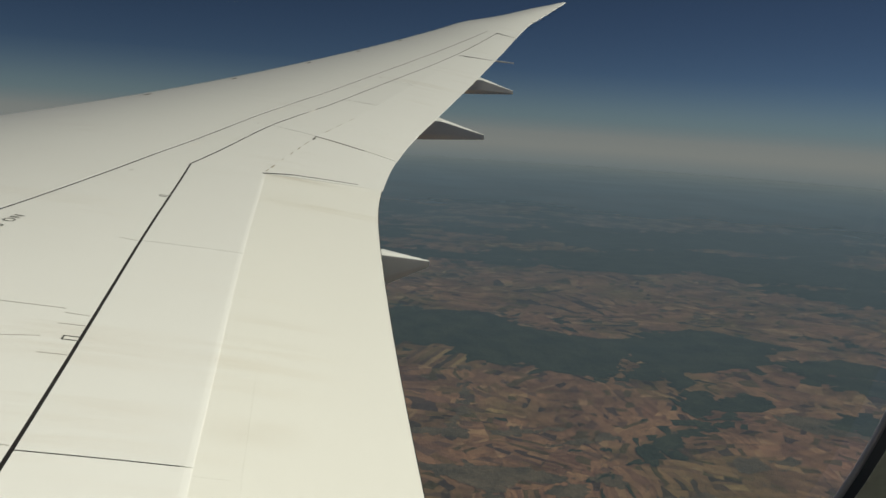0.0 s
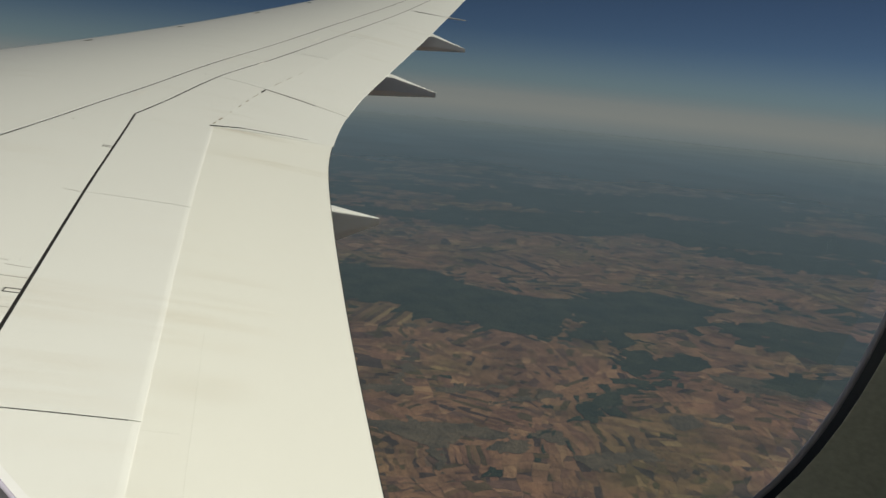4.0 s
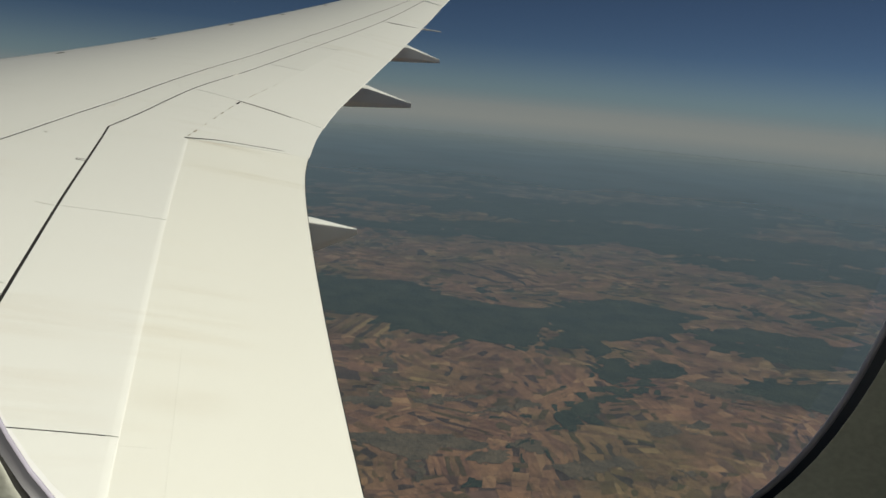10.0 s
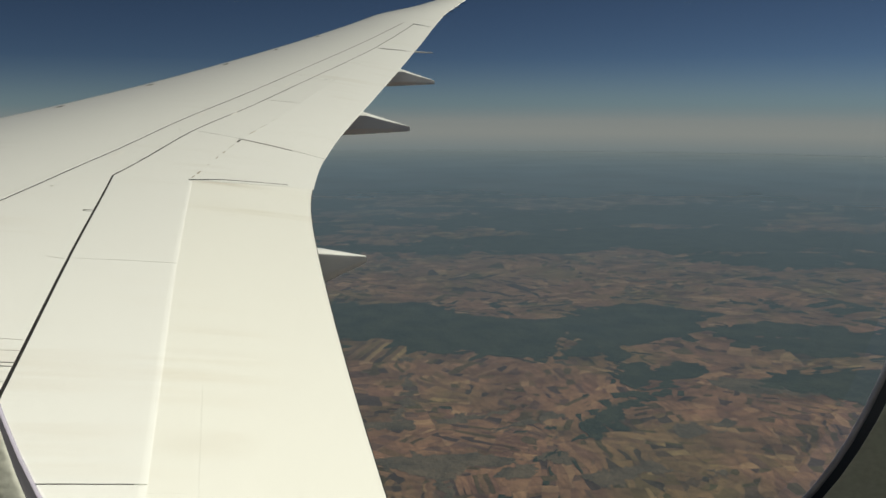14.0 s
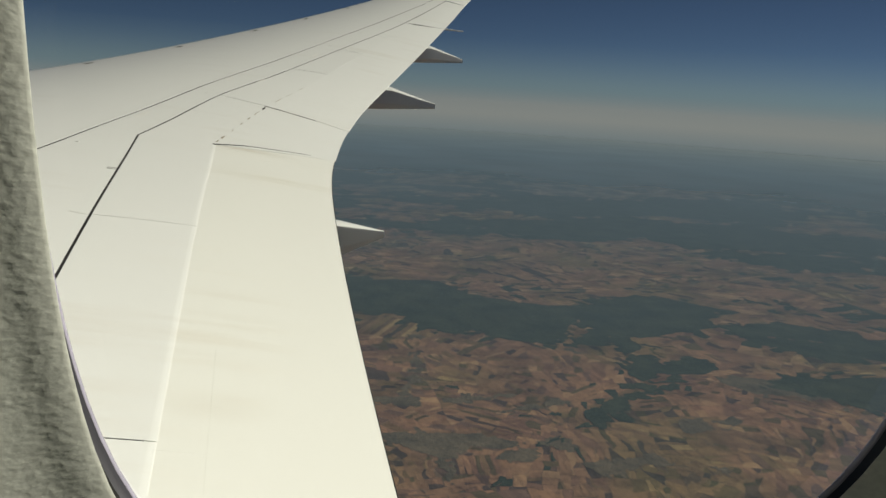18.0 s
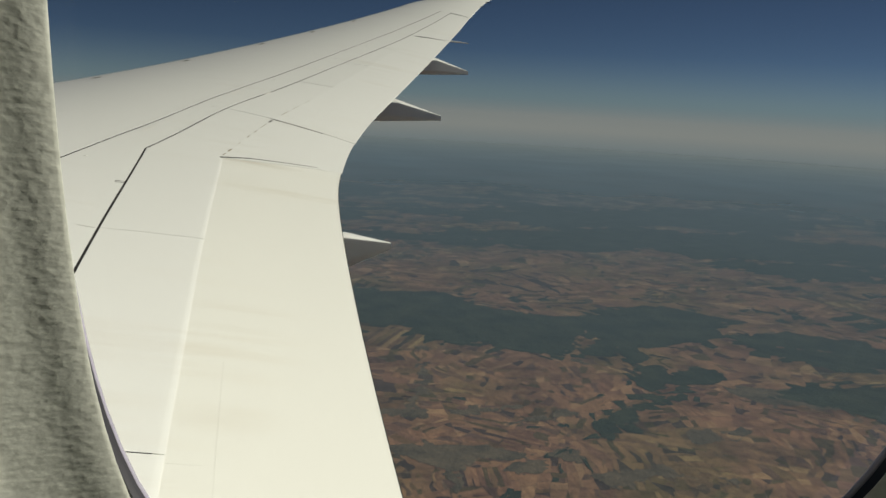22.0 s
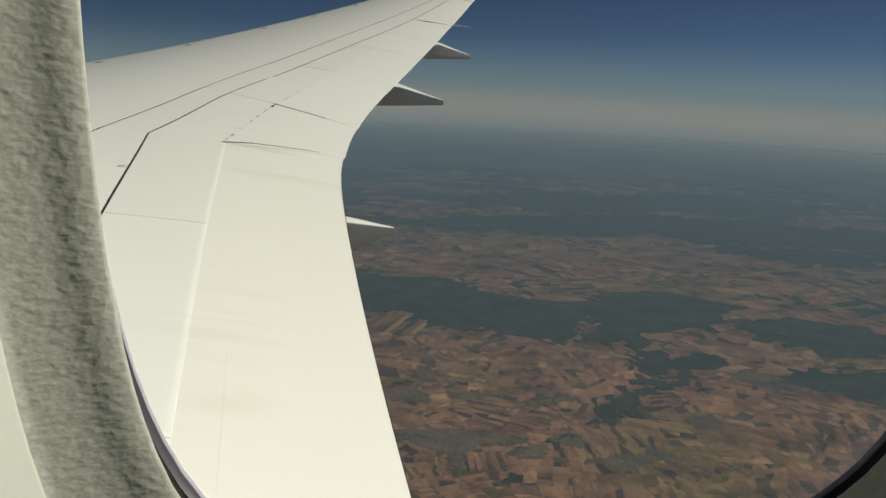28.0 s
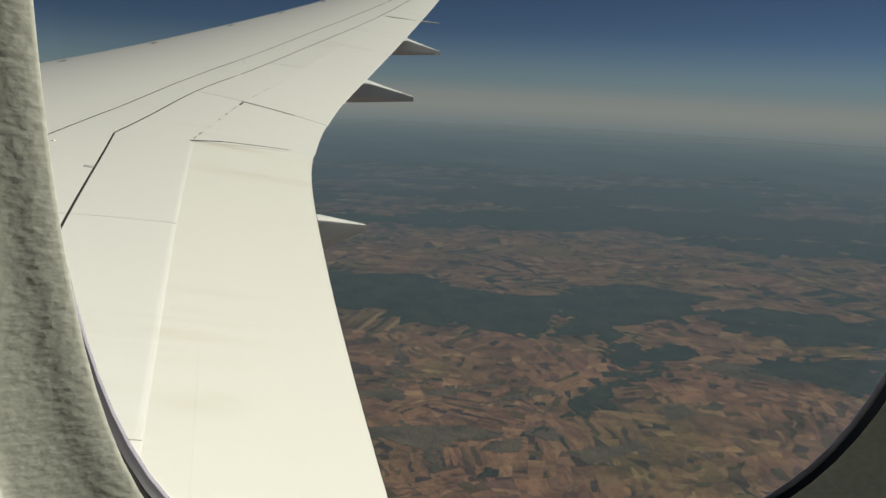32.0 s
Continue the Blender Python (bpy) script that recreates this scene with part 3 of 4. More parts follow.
# ---- the wing: x runs aft, y outboard ----
TE = curve_through([(0.4, 0.63), (3.44, 0.82), (6.55, 1.09), (8.16, 1.28), (9.56, 1.58), (10.9, 2.0), (13.31, 2.99),
                    (16.91, 4.57), (19.73, 5.86), (23.8, 7.82), (25.19, 8.69), (27.80, 10.40)])
LE = curve_through([(0.4, -10.03), (12.97, -1.36), (17.21, 1.48), (21.99, 4.85), (23.09, 5.65), (24.58, 7.14), (26.31, 8.77), (27.80, 10.36)])
HINGE = curve_through([(0.4, -0.96), (3.12, -0.84), (6.08, -0.72), (8.61, -0.56)])
HINGE_OUT = curve_through([(8.61, -0.56), (9.14, -0.37), (10.85, 0.25), (12.53, 1.11), (14.78, 2.29), (18.58, 4.46), (22.1, 6.43)])
SPAR = curve_through([(0.4, -3.95), (6.32, -1.78), (7.79, -1.28), (8.85, -0.91), (9.56, -0.63), (11.38, 0.11), (13.49, 1.18), (15.87, 2.45), (18.84, 4.18), (22.03, 6.11)])
FLAP_FRONT = curve_through([(0.4, -0.32), (3.29, -0.19), (6.15, -0.04), (8.66, 0.145)])
OUT_FRONT = curve_through([(8.66, 0.145), (10.51, 0.77), (12.21, 1.54), (15.05, 2.86), (18.6, 4.72)])


def hinge_line(y):
    return HINGE(y) if y < 8.61 else HINGE_OUT(y)


def skin_z(x, y):
    s = y - 0.35
    te, le = TE(y), LE(y)
    c = max(te - le, 0.3)
    u = min(1.0, max(-0.2, (te - x) / c))
    return -1.9474 + 0.07756 * s + 0.0048666 * s * s + c * 0.75 * (0.26 * u - 0.20 * u * u)


def seam_share(y):
    """Seams grow finer towards the tip."""
    return max(0.85, 1 - max(0.0, y - 8) / 60)


def panel(name, front, back, yf, yb, parent, mat=None, gap=(0.004, 0.004, 0.004, 0.004), drop=0.0, skirt=0.05,
          cells=(14, 30), nose=0.0, label="", lip=0.0):
    """One skin panel between two lines across the wing. yf, yb: its inner and outer ends on the front and the back line.
    gap: half-gaps kept free at the front, back, inner and outer edge."""
    bm = bmesh.new()
    nu, nv = cells
    grid = []
    for j in range(nv + 1):
        v = j / nv
        ya = yf[0] + gap[2] + (yf[1] - yf[0] - gap[2] - gap[3]) * v
        yc = yb[0] + gap[2] + (yb[1] - yb[0] - gap[2] - gap[3]) * v
        xa, xc = front(ya) + gap[0] * seam_share(ya), back(yc) - gap[1] * seam_share(yc)
        row = []
        if nose:
            r = nose * (0.25 + 0.75 * max(0.0, 1 - ya / 28))
            for k in (4, 3, 2, 1):
                a = math.pi / 2 * k / 4 * 1.3
                row.append(bm.verts.new((xa - r * math.sin(a), ya, skin_z(xa, ya) - r * 0.9 * (1 - math.cos(a)))))
        for u in [i / nu for i in range(nu)] + ([1 - 0.004 / (xc - xa)] if lip else []) + [1.0]:
            x, y = xa + (xc - xa) * u, ya + (yc - ya) * u
            z = skin_z(x, y) - drop * min(1.0, (1 - u) * 2.5 if drop > 0 else 1.0)
            row.append(bm.verts.new((x, y, z)))
        if lip:
            row.append(bm.verts.new((xc + lip, yc, skin_z(xc + lip, yc) - 0.0028)))
        grid.append(row)
    w = len(grid[0])
    for j in range(nv):
        for i in range(w - 1):
            bm.faces.new((grid[j][i], grid[j][i + 1], grid[j + 1][i + 1], grid[j + 1][i]))
    ring = [grid[0][i] for i in range(w)] + [grid[j][-1] for j in range(1, nv + 1)] \
        + [grid[-1][i] for i in range(w - 2, -1, -1)] + [grid[j][0] for j in range(nv - 1, 0, -1)]
    low = [bm.verts.new((q.co.x, q.co.y, q.co.z - skirt)) for q in ring]
    for k in range(len(ring)):
        bm.faces.new((ring[k], ring[(k + 1) % len(ring)], low[(k + 1) % len(ring)], low[k]))
    return part(name, bm, mat or WHITE, parent, label)


wing = thing("aircraft_wing", "white swept airliner wing with flaps, spoilers and raked tip", "wing", at=(0, 0.4, -1.9))
WING_ORIGIN = Vector((0, 0.4, -1.9))


def settle(ob, origin):
    """Parts are modelled in world space: bring them under their thing."""
    for child in ob.children:
        child.matrix_parent_inverse = Matrix.Translation(-origin)


G0 = (0.0, 0.005, 0.0, 0.0)
panel("forward_skin", LE, SPAR, (0.4, 22.03), (0.4, 22.03), wing, gap=(0.0, 0.0115, 0.0, 0.0), cells=(20, 60), nose=0.16)
panel("tip_skin", LE, TE, (22.034, 27.78), (21.9, 27.79), wing, gap=(0, 0, 0, 0), cells=(10, 30), nose=0.16, skirt=0.02)
panel("spar_skin", SPAR, HINGE, (0.4, 8.61), (0.4, 8.61), wing, gap=(0.011, 0.0105, 0, 0), cells=(8, 28))
panel("spar_skin", SPAR, HINGE_OUT, (8.61, 22.03), (8.61, 22.03), wing, gap=(0.011, 0.0105, 0, 0), cells=(8, 46))
for a, b, ga, gb in ((0.4, 3.29, 0.0, 0.005), (3.29, 6.12, 0.004, 0.0025), (6.12, 8.63, 0.0025, 0.0)):
    panel("spoiler", HINGE, FLAP_FRONT, (a, b), (a + 0.045 * (a > 6), b + 0.03 * (b > 8) + 0.045 * (6 < b < 7)), wing, gap=(0.009, 0.0, ga, gb), cells=(8, 16), skirt=0.02, lip=0.03)
panel("inboard_flap", lambda y: FLAP_FRONT(y) - 0.03, TE, (0.4, 8.64), (0.4, 8.90), wing, FLAP_WHITE, gap=(0, 0, 0, 0.0), drop=0.004, cells=(12, 44), skirt=0.010)
panel("mid_spoiler", HINGE_OUT, OUT_FRONT, (8.63, 10.87), (8.66, 10.67), wing, gap=(0.012, 0.0012, 0.0006, 0.003), cells=(8, 12), skirt=0.035)
panel("flaperon", OUT_FRONT, lambda y: TE(y) + 0.012, (8.641, 10.67), (8.901, 10.28), wing, gap=(0.0012, 0, 0.0, 0.006), cells=(10, 14), skirt=0.008)
for a, b in ((10.87, 13.07), (13.07, 15.05), (15.05, 16.8), (16.8, 18.55)):
    panel("outboard_spoiler", HINGE_OUT, OUT_FRONT, (a, b), (a - 0.2 * (a == 10.87), b), wing, gap=(0.012, 0.001, 0.008, 0.008), cells=(6, 12), skirt=0.035)
panel("outboard_flap", OUT_FRONT, lambda y: TE(y) + 0.02 * max(0.0, 1 - (y - 10.28) / 3), (10.67, 18.55), (10.28, 18.82), wing, gap=(0.001, 0, 0.004, 0.005), cells=(8, 34), skirt=0.007)
panel("aileron", lambda y: hinge_line(y) + 0.008, TE, (18.55, 21.83), (18.82, 21.88), wing, gap=(0.003, 0, 0.006, 0.003), cells=(8, 16), skirt=0.007)


def seam_seal(line, y0, y1, width, deep=0.0015, steps=60, label=""):
    """A dark sealing strip just under the gap that runs along a line across the wing."""
    bm = bmesh.new()
    prev = None
    for i in range(steps + 1):
        y = y0 + (y1 - y0) * i / steps
        x = line(y)
        row = [bm.verts.new((x + e * width / 2, y, skin_z(x + e * width / 2, y) - deep - h)) for e, h in ((-1, 0.02), (-1, 0.0), (1, 0.0), (1, 0.02))]
        if prev:
            for k in range(3):
                bm.faces.new((prev[k], prev[k + 1], row[k + 1], row[k]))
        prev = row
    return part("seam_seal", bm, SEAL, wing, label)


def chord_seal(xa, ya, xb, yb, width, deep=0.002):
    """The same along a fore-and-aft gap."""
    bm = bmesh.new()
    prev = None
    for i in range(13):
        t = i / 12
        x, y = xa + (xb - xa) * t, ya + (yb - ya) * t
        row = [bm.verts.new((x, y + e * width / 2, skin_z(x, y + e * width / 2) - deep - h)) for e, h in ((-1, 0.02), (-1, 0.0), (1, 0.0), (1, 0.02))]
        if prev:
            for k in range(3):
                bm.faces.new((prev[k], prev[k + 1], row[k + 1], row[k]))
        prev = row
    return part("seam_seal", bm, SEAL, wing)


seam_seal(HINGE, 0.42, 8.61, 0.04, label="black rubber seal along the spoiler hinge")
seam_seal(HINGE_OUT, 8.61, 21.95, 0.036, steps=110)
seam_seal(SPAR, 0.42, 22.0, 0.028, steps=120)
for y, turn in ((3.29, 0.0), (6.12, 0.043)):
    chord_seal(HINGE(y) + 0.01, y, FLAP_FRONT(y) - 0.02, y + turn, 0.03)
chord_seal(0.33, 10.86, 0.79, 10.66, 0.03)
chord_seal(0.79, 10.67, 1.72, 10.29, 0.03)
for y in (13.07, 15.05):
    chord_seal(HINGE_OUT(y), y, OUT_FRONT(y), y, 0.02)
chord_seal(4.5, 18.56, 5.36, 18.81, 0.03)
chord_seal(6.22, 21.84, 6.80, 21.88, 0.03)


def trailing_edge_strip(y0, y1, steps=50):
    """A thin dark strip added for the shaded underside at the flap's trailing edge."""
    bm = bmesh.new()
    prev = None
    for i in range(steps + 1):
        y = y0 + (y1 - y0) * i / steps
        x, z = TE(y), skin_z(TE(y), y)
        row = [bm.verts.new(p) for p in ((x - 0.001, y, z - 0.001), (x + 0.006, y, z - 0.003), (x + 0.005, y, z - 0.012), (x - 0.002, y, z - 0.012))]
        if prev:
            for k in range(4):
                bm.faces.new((prev[k], prev[(k + 1) % 4], row[(k + 1) % 4], row[k]))
        prev = row
    return part("trailing_edge_strip", bm, SEAL, wing, "thin dark strip along the trailing edge")


trailing_edge_strip(0.42, 9.9)


def lower_skin():
    """The dark inner structure under the seams and the underside of the wing."""
    bm = bmesh.new()
    rows = []
    for j in range(61):
        y = 0.42 + 27.3 * j / 60
        te, le = TE(y), LE(y)
        c = te - le
        row = []
        for i in range(25):
            u = 0.012 + 0.976 * i / 24
            x = te - u * c
            row.append(bm.verts.new((x, y, skin_z(x, y) - min(0.075, 0.4 * u * c + 0.018))))
        under = []
        for i in range(24, -1, -1):
            u = 0.012 + 0.976 * i / 24
            x = te - u * c
            t = 0.13 * c * (1.9 * math.sqrt(max(0, 1 - u)) * u + 0.25 * u * (1 - u))
            under.append(bm.verts.new((x, y, skin_z(x, y) - max(t, min(0.08, 0.42 * u * c + 0.02)) - 0.005)))
        rows.append(row + under)
    w = len(rows[0])
    for a, b in zip(rows, rows[1:]):
        for i in range(w):
            k = (i + 1) % w
            bm.faces.new((a[i], a[k], b[k], b[i]))
    return part("inner_structure", bm, SEAL, wing, "dark structure seen through the seams")


lower_skin()


def fairing(y, x_tip, z_tip, width, dome, height, length, sag=0.0):
    """A canoe fairing under the trailing edge, with a rounded back, running out to a blunt point behind it."""
    bm = bmesh.new()
    x0 = x_tip - length
    te = TE(y)
    rows = []
    for j in range(33):
        s = j / 32
        x = x0 + length * s
        ridge = skin_z(min(x, te), y) - 0.005
        if x > te:
            ridge += (z_tip + 0.02 - ridge) * (x - te) / (x_tip - te)
        else:
            ridge -= 0.12 * min(1.0, (te - x) / 0.4)
        aft = max(0.0, 1 - max(0.0, x - te + 0.5) / (x_tip - te + 0.5))
        fore = min(1.0, s * 3.5) ** 0.7
        wd = width * (0.08 + 0.92 * aft) * (0.25 + 0.75 * fore)
        foot = z_tip - height - sag * min(1.0, (x_tip - x) / (x_tip - te))
        lo = max(0.04, (ridge - foot) * (0.15 + 0.85 * fore))
        rise = 0.0776 + 0.00973 * (y - 0.35)
        row = []
        flare = 0.05 * lo
        for dy, dz, off in ((-0.5, 0, 0), (0.0, dome * aft, 0), (0.5, 0, 0), (0.52, -0.01, 0), (0.52, -0.7 * lo, 0.7), (0.45, -lo, 0.8), (-0.45, -lo, -0.8),
                            (-0.52, -0.7 * lo, -0.7), (-0.52, -0.01, 0)):
            row.append(bm.verts.new((x, y + wd * dy + off * flare, ridge + dz + rise * wd * dy)))
        rows.append(row)
    for a, b in zip(rows, rows[1:]):
        for i in range(9):
            bm.faces.new((a[i], a[(i + 1) % 9], b[(i + 1) % 9], b[i]))
    for end in (rows[0], rows[-1]):
        bm.faces.new(end)
    return part("flap_track_fairing", bm, WHITE, wing, "pointed white canoe fairing with a shaded side", smooth=False)


fairing(6.88, 1.55, -1.335, 0.34, 0.012, 0.03, 2.0, 0.15)
fairing(13.14, 3.71, -0.41, 0.46, 0.015, 0.055, 3.0, 0.01)
fairing(16.94, 5.33, 0.43, 0.52, 0.015, 0.05, 2.6, 0.01)


def rod(name, a, b, r0, r1, mat, parent, label=""):
    bm = bmesh.new()
    a, b = Vector(a), Vector(b)
    q = (b - a).to_track_quat("Z", "Y")
    rings = []
    for p, r in ((a, r0), (a.lerp(b, 0.5), (r0 + r1) / 2), (b, r1)):
        rings.append([bm.verts.new(p + q @ Vector((r * math.cos(t * math.pi / 4), r * math.sin(t * math.pi / 4), 0))) for t in range(8)])
    for m, n2 in zip(rings, rings[1:]):
        for i in range(8):
            bm.faces.new((m[i], m[(i + 1) % 8], n2[(i + 1) % 8], n2[i]))
    bm.faces.new(rings[0]), bm.faces.new(rings[-1])
    return part(name, bm, mat, parent, label)


rod("hinge_fairing", (5.30, 18.86, 1.16), (5.93, 18.95, 1.14), 0.022, 0.010, GREY_PAINT, wing, "thin grey rod past the trailing edge")
for y in (23.6, 24.25, 24.9, 25.55, 26.2, 26.85):
    x = TE(y)
    rod("static_wick", (x - 0.03, y, skin_z(x, y)), (x + 0.17, y + 0.02, skin_z(x, y) - 0.005), 0.012, 0.006, SEAL, wing)


def flat_strip(name, x0, x1, y0, y1, width, mat, lift=0.002, taper=1.0, label=""):
    """A narrow strip lying on the skin from (x0, y0) to (x1, y1)."""
    bm = bmesh.new()
    d = Vector((x1 - x0, y1 - y0)).normalized()
    s = Vector((-d.y, d.x)) * width / 2
    prev = None
    for i in range(9):
        t = i / 8
        x, y = x0 + (x1 - x0) * t, y0 + (y1 - y0) * t
        k = 1 - (1 - taper) * t
        row = [bm.verts.new((x + s.x * k * e, y + s.y * k * e, skin_z(x + s.x * k * e, y + s.y * k * e) + h))
               for e, h in ((-1, 0.0), (-0.8, lift), (0.8, lift), (1, 0.0))]
        if prev:
            for a in range(3):
                bm.faces.new((prev[a], prev[a + 1], row[a + 1], row[a]))
        prev = row
    return part(name, bm, mat, wing, label)


# short seams and access panel edges ahead of the spoilers
for x0, x1, y0, y1, w in ((-1.75, -0.93, 4.78, 4.76, 0.006), (-1.6, -0.98, 4.23, 4.37, 0.006), (-0.93, -0.79, 4.55, 4.55, 0.004),
                          (-0.95, -0.81, 4.18, 4.18, 0.004), (-0.93, -0.80, 4.70, 4.69, 0.004), (-1.3, -0.85, 3.33, 3.32, 0.005), (-0.86, -0.74, 6.13, 6.10, 0.004)):
    flat_strip("seam", x0, x1, y0, y1, w, SCUFF, 0.0015)
flat_strip("flap_end_seal", 0.14, 0.46, 8.65, 8.785, 0.024, SEAL, 0.004, 0.7, "black rubber seal at the flap end")
flat_strip("flap_end_seal", 0.46, 1.16, 8.785, 8.915, 0.016, SEAL, 0.003, 0.15, "thin black rubber seal running out to the trailing edge")
for y, long, wide in ((8.74, 0.10, 0.016), (8.92, 0.12, 0.024), (9.30, 0.06, 0.012), (9.62, 0.10, 0.016), (9.90, 0.10, 0.020), (10.16, 0.22, 0.010), (10.48, 0.13, 0.030),
                      (10.95, 0.24, 0.012), (11.35, 0.22, 0.010), (11.8, 0.2, 0.008)):
    flat_strip("hinge_cover", OUT_FRONT(y), OUT_FRONT(y + long), y, y + long, wide, SEAL if 10.4 < y < 10.6 else TAN_SEAL, 0.0012, 0.6)
for y in (12.54, 14.28, 16.30, 17.99, 19.68):
    x = LE(y) + 0.045 * (TE(y) - LE(y))
    flat_strip("slat_joint_cap", x - 0.03, x + 0.05, y - 0.05, y + 0.07, 0.05, SEAL, 0.003, label="small dark cap near the leading edge")


def latch(x, y, w, h):
    """A small recessed latch frame beside the spoiler hinge line."""
    bm = bmesh.new()
    for (ax, ay), (bx, by) in (((x - w, y), (x, y)), ((x - w, y + h), (x, y + h)), ((x - w, y), (x - w * 0.92, y + h))):
        d = Vector((bx - ax, by - ay, 0)).normalized()
        s = Vector((-d.y, d.x, 0)) * 0.0028
        q = []
        for px, py in ((ax, ay), (bx, by)):
            for e in (-1, 1):
                for z in (0.0, 0.003):
                    q.append(bm.verts.new((px + s.x * e, py + s.y * e, skin_z(px, py) + z)))
        for f in ((0, 1, 3, 2), (4, 6, 7, 5), (0, 4, 5, 1), (2, 3, 7, 6), (1, 5, 7, 3), (0, 2, 6, 4)):
            bm.faces.new([q[k] for k in f])
    return part("latch", bm, LETTER, wing, "small grey latch frame", smooth=False)


latch(-0.795, 4.355, 0.08, 0.045)
latch(-0.645, 7.335, 0.08, 0.042)


def lettering(text, at, reading, size):
    cu = bpy.data.curves.new("lettering", "FONT")
    cu.body, cu.size, cu.extrude, cu.space_character = text, size, 0.0005, 1.25
    tmp = bpy.data.objects.new("lettering_curve", cu)
    scene.collection.objects.link(tmp)
    bpy.context.view_layer.update()
    me = bpy.data.meshes.new_from_object(tmp.evaluated_get(bpy.context.evaluated_depsgraph_get()))
    bpy.data.objects.remove(tmp)
    d = Vector(reading).normalized()
    up = Vector((-d.y, d.x))
    for v in me.vertices:
        x, y = at[0] + d.x * v.co.x + up.x * v.co.y, at[1] + d.y * v.co.x + up.y * v.co.y
        v.co = (x, y, skin_z(x, y) + 0.002 + v.co.z)
    ob = new("lettering", me)
    me.materials.append(LETTER)
    ob.parent = wing
    return tagged(ob, "grey stencilled warning lettering")


def dot_row(name, points, r, mat, label=""):
    """A row of small flush fastener heads."""
    bm = bmesh.new()
    for x, y in points:
        top = [bm.verts.new((x + r * math.cos(k * math.pi / 3), y + r * math.sin(k * math.pi / 3), skin_z(x, y) + 0.0004)) for k in range(6)]
        low = [bm.verts.new((v.co.x, v.co.y, v.co.z - 0.03)) for v in top]
        bm.faces.new(top)
        for k in range(6):
            bm.faces.new((top[k], top[(k + 1) % 6], low[(k + 1) % 6], low[k]))
    return tagged(part(name, bm, mat, wing, label, smooth=False), kind="stuff")


dot_row("rivet_row", [(0.02 + 0.07 * (y - 2.97) / 1.26, y) for y in [2.6 + 0.032 * k for k in range(0, 51)]], 0.0009, WHITE)
dot_row("rivet_row", [(-0.17 + 0.022 * k, 3.23) for k in range(0, 8)], 0.0009, WHITE)
for x, y in ((1.0, 12.98), (2.27, 15.21), (3.12, 16.78), (-1.05, 8.1), (0.10, 10.9)):
    dot_row("fastener", [(x, y)], 0.022, METAL, "small bright metal fastener")
for x, y, k in ((-0.57, 9.47, 0.12), (0.42, 11.89, 0.12), (0.85, 12.01, 0.10), (1.9, 14.3, 0.12)):
    flat_strip("drain_cap", x - 0.45 * k, x + 0.45 * k, y - k, y + k, 0.030, CAP, 0.001, label="small grey drain cap")
reading = Vector((-0.26, -0.966)).normalized()
for word, along in (("NO", 0.0), ("STEP", 0.262)):
    lettering(word, (-1.60 + reading.x * along, 6.384 + reading.y * along), reading, 0.110)
flat_strip("flap_end_seal", 0.80, 1.42, 10.665, 10.415, 0.020, SEAL, 0.003, 0.6, "black rubber seal between two flaps")
settle(wing, WING_ORIGIN)

# ---- the cabin side: window, bezel, sidewall ----
PANE_Y, WIN_X, WIN_Z, WIN_N, WIN_A, WIN_B, LEAN = (0.2041, 0.1067, 0.0847, 3.8087, 0.1443, 0.2457, -0.1067)


def window_ring(o, y, count=160, aft=0.0, down=0.0, square=0.0, swing=0.0, tuck=0.0):
    """Points of the rounded window outline, grown by o, y metres inward of the pane plane."""
    pts = []
    for k in range(count):
        a = 2 * math.pi * k / count
        c, s = math.cos(a), math.sin(a)
        r = (abs(c / (WIN_A + o)) ** (WIN_N + square) + abs(s / (WIN_B + o)) ** (WIN_N + square)) ** (-1 / (WIN_N + square))
        x, z = WIN_X + aft + r * c, WIN_Z - down + r * s
        x -= swing * max(0.0, -z) ** 3
        x -= tuck * max(0.0, c) * min(max(o, 0.0), 0.0216) * min(1.0, max(0.0, (0.085 - o) / 0.055))
        pts.append((x, PANE_Y + LEAN * z - y, z))
    return pts


def ring_sheet(name, profile, mat, parent, label="", close=False, aft=0.0, down=0.0, square=0.0, grow=0.0, swing=0.0, tuck=0.0):
    bm = bmesh.new()
    rings = [[bm.verts.new(p) for p in window_ring(o + grow, y, aft=aft, down=down, square=square, swing=swing, tuck=tuck)] for o, y in profile]
    pairs = list(zip(rings, rings[1:])) + ([(rings[-1], rings[0])] if close else [])
    for a, b in pairs:
        for k in range(len(a)):
            bm.faces.new((a[k], a[(k + 1) % len(a)], b[(k + 1) % len(a)], b[k]))
    return part(name, bm, mat, parent, label)


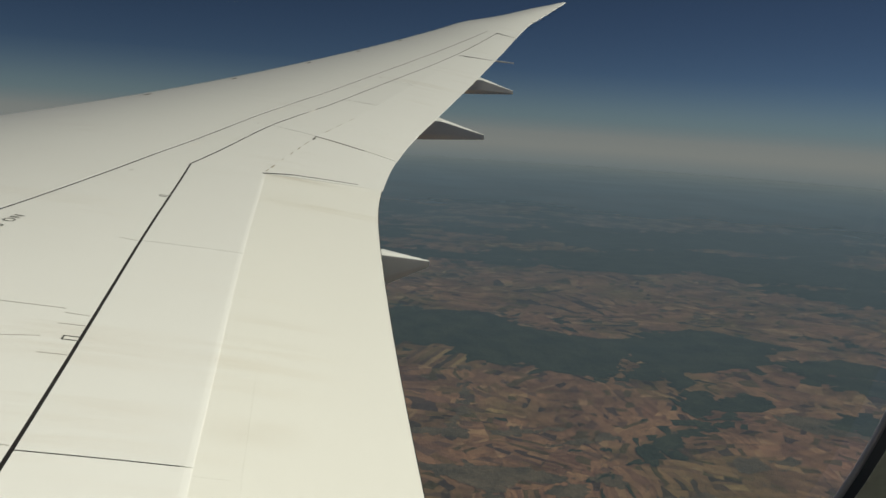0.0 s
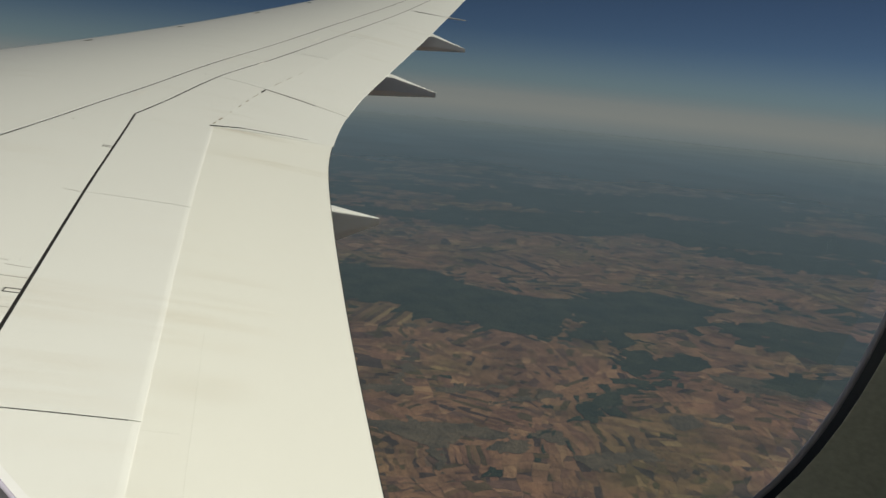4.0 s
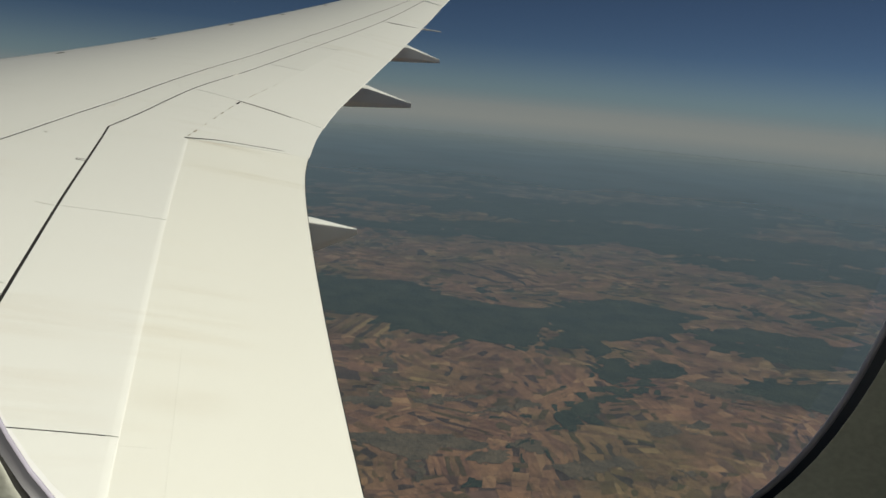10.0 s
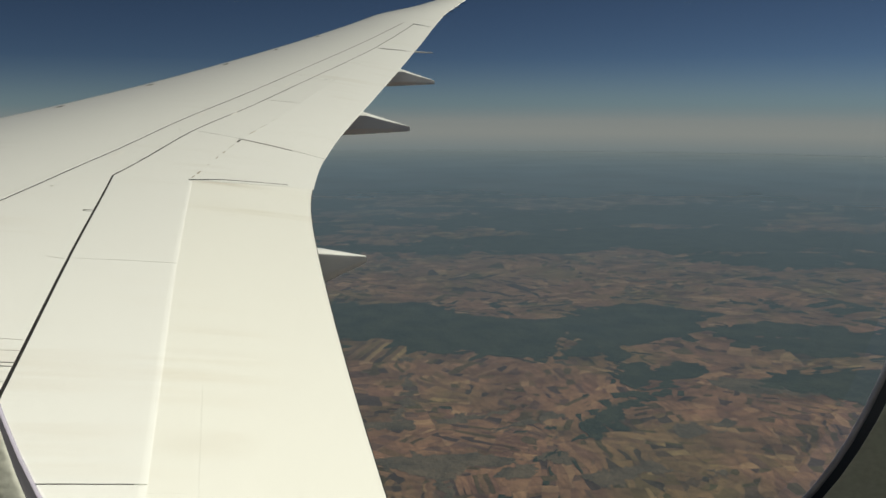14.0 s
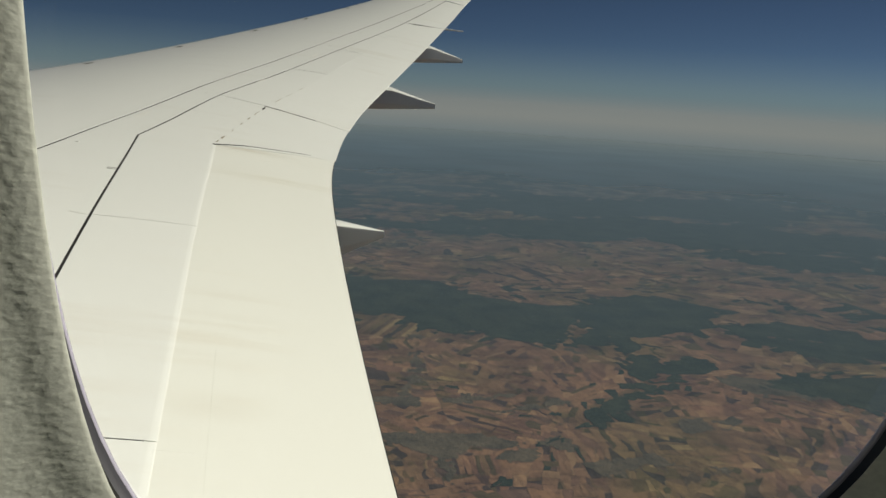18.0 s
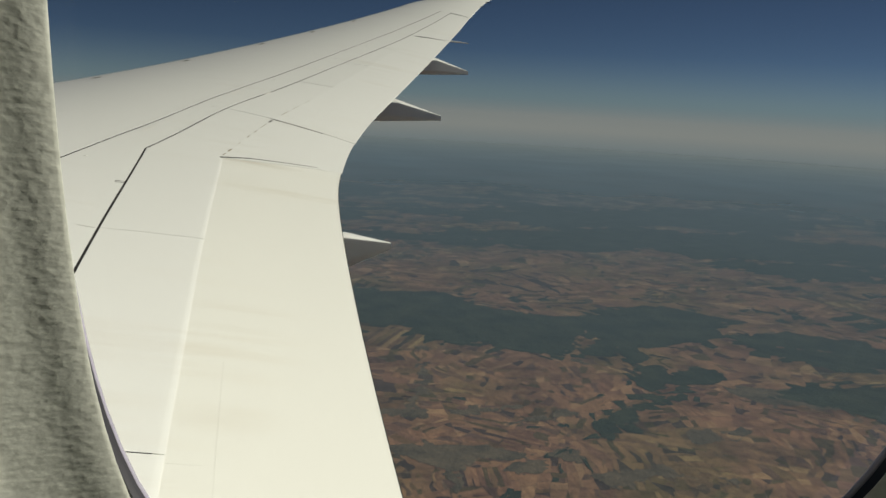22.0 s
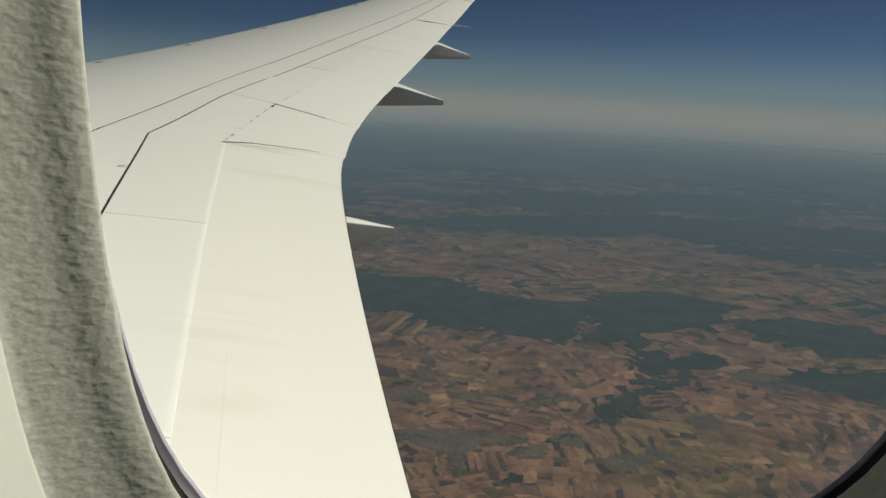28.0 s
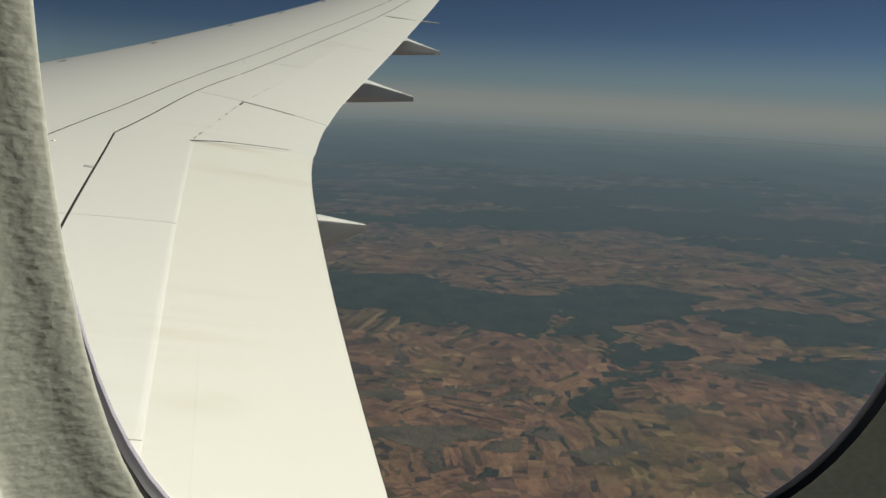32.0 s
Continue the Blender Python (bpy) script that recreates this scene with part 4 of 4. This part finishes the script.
window = tagged(new("window_1"), "large rounded cabin window with a black gasket and pebbled surround", "window", kind="structure")
ring_sheet("window_rim", [(0.060, -0.024), (0.004, -0.003), (0.0012, -0.0014), (0.0004, -0.0006), (0.0, 0.0002), (0.0, 0.0010), (0.0003, 0.0017), (0.0009, 0.0023), (0.0018, 0.0027), (0.006, 0.0027), (0.010, 0.0)], RIM, window, "thin grey rim round the pane")
ring_sheet("gasket", [(0.0003, 0.0023), (0.0004, 0.0044), (0.0006, 0.0062), (0.0012, 0.0076), (0.008, 0.0076), (0.008, 0.0023)], GASKET, window, "black rubber gasket", close=True)
ring_sheet("bezel", [(0.0030, 0.0072), (-0.0010, 0.0086), (-0.0012, 0.00890), (-0.0009, 0.00915), (-0.0002, 0.00949), (0.0010, 0.01001), (0.0022, 0.01047), (0.0034, 0.01091), (0.0048, 0.01137), (0.0062, 0.01179), (0.0080, 0.01236), (0.0105, 0.01324), (0.0130, 0.01421), (0.0160, 0.01540), (0.0190, 0.01663), (0.0208, 0.01740), (0.0216, 0.01791), (0.0222, 0.01820)],
           EMBOSSED, window, "pebbled grey plastic surround", aft=0.0, down=0.0022, square=0.12, grow=-0.0010, swing=1.9, tuck=0.42)
ring_sheet("reveal_ridge", [(0.0200, 0.0160), (0.0212, 0.01755), (0.0224, 0.0185), (0.0255, 0.0209), (0.0340, 0.0277), (0.0500, 0.0400), (0.0850, 0.0600), (0.0850, 0.050)],
           PANEL, window, "smooth raised surround of the sidewall", aft=0.0, down=0.0022, square=0.12, grow=-0.0010, swing=1.9, tuck=0.42)
bm = bmesh.new()
f = [bm.verts.new(p) for p in window_ring(0.003, -0.012)]
bm.faces.new(f)
pane = part("pane", bm, GLASS, window, "clear slightly tinted pane", smooth=False)
pane.visible_shadow = False


AFT = 6.2


def sidewall():
    """Inner sidewall panel and outer skin with the window cut through."""
    for name, y_in, o in (("wall_starboard", 0.058, 0.0845), ("fuselage_skin", -0.024, 0.0595)):
        bm = bmesh.new()
        inner = [bm.verts.new(p) for p in window_ring(o, y_in)]
        n = len(inner)
        outer = []
        for k in range(n):
            a = 2 * math.pi * k / n
            c, s = math.cos(a), math.sin(a)
            h = min((AFT if c > 0 else 2.6) / max(abs(c), 1e-6), 1.30 / max(abs(s), 1e-6))
            x, z = WIN_X + h * c, -0.02 + h * s
            outer.append(bm.verts.new((x, PANE_Y - y_in, z)))
        mid = [bm.verts.new(a.co.lerp(b.co, 0.15)) for a, b in zip(inner, outer)]
        for r0, r1 in ((inner, mid), (mid, outer)):
            for k in range(n):
                bm.faces.new((r0[k], r0[(k + 1) % n], r1[(k + 1) % n], r1[k]))
        ob = new(name, mesh_from(bm, name))
        ob.data.materials.append(PANEL if name == "wall_starboard" else WHITE)
        tagged(ob, "smooth pale grey cabin sidewall" if name == "wall_starboard" else "white outer fuselage skin", "wall", kind="structure")


sidewall()


def slab(name, lo, hi, mat, label, category="wall"):
    bm = bmesh.new()
    bmesh.ops.create_cube(bm, size=1.0)
    for v in bm.verts:
        v.co = [lo[i] + (hi[i] - lo[i]) * (v.co[i] + 0.5) for i in range(3)]
    ob = new(name, mesh_from(bm, name, False))
    ob.data.materials.append(mat)
    return tagged(ob, label, category, kind="structure")


# power of each fill lamp added to brighten the window surround
FILL_POWER = 5.0
X0, X1, Y0, Y1, Z0, Z1 = WIN_X - 2.6, WIN_X + AFT, -5.2, PANE_Y + 0.03, -1.32, 1.28
slab("floor", (X0, Y0, Z0 - 0.05), (X1, Y1, Z0), CARPET, "dark blue cabin carpet", "floor")
slab("ceiling", (X0, Y0, Z1), (X1, Y1, Z1 + 0.05), CEILING, "off-white cabin ceiling", "ceiling")
# openings added in the unseen port wall to hold the fill lamps
PORT_Z = WIN_Z + 0.45
PORT = [WIN_X + k for k in (3.0, 3.8, 4.6, 5.4)]
slab("wall_port_lower", (X0, Y0 - 0.05, Z0), (X1, Y0, PORT_Z - 0.23), PANEL, "plain pale grey cabin wall")
slab("wall_port_upper", (X0, Y0 - 0.05, PORT_Z + 0.23), (X1, Y0, Z1), PANEL, "plain pale grey cabin wall")
edges = [X0] + [e for x in PORT for e in (x - 0.14, x + 0.14)] + [X1]
for a, b in zip(edges[::2], edges[1::2]):
    slab("wall_port", (a, Y0 - 0.05, PORT_Z - 0.23), (b, Y0, PORT_Z + 0.23), PANEL, "plain pale grey cabin wall")
# fill lamps added across the cabin, aimed at the window side
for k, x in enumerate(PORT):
    lamp = new("bezel_fill_lamp", bpy.data.lights.new("bezel_fill_lamp", "AREA"))
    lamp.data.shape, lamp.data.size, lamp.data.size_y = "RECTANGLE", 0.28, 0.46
    lamp.data.energy, lamp.data.color = FILL_POWER, (1.0, 1.0, 0.90)
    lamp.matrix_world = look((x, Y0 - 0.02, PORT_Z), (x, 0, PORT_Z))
slab("wall_forward", (X0 - 0.05, Y0, Z0), (X0, Y1, Z1), PANEL, "plain pale grey cabin partition")
slab("wall_aft", (X1, Y0, Z0), (X1 + 0.05, Y1, Z1), PANEL, "plain pale grey cabin partition")
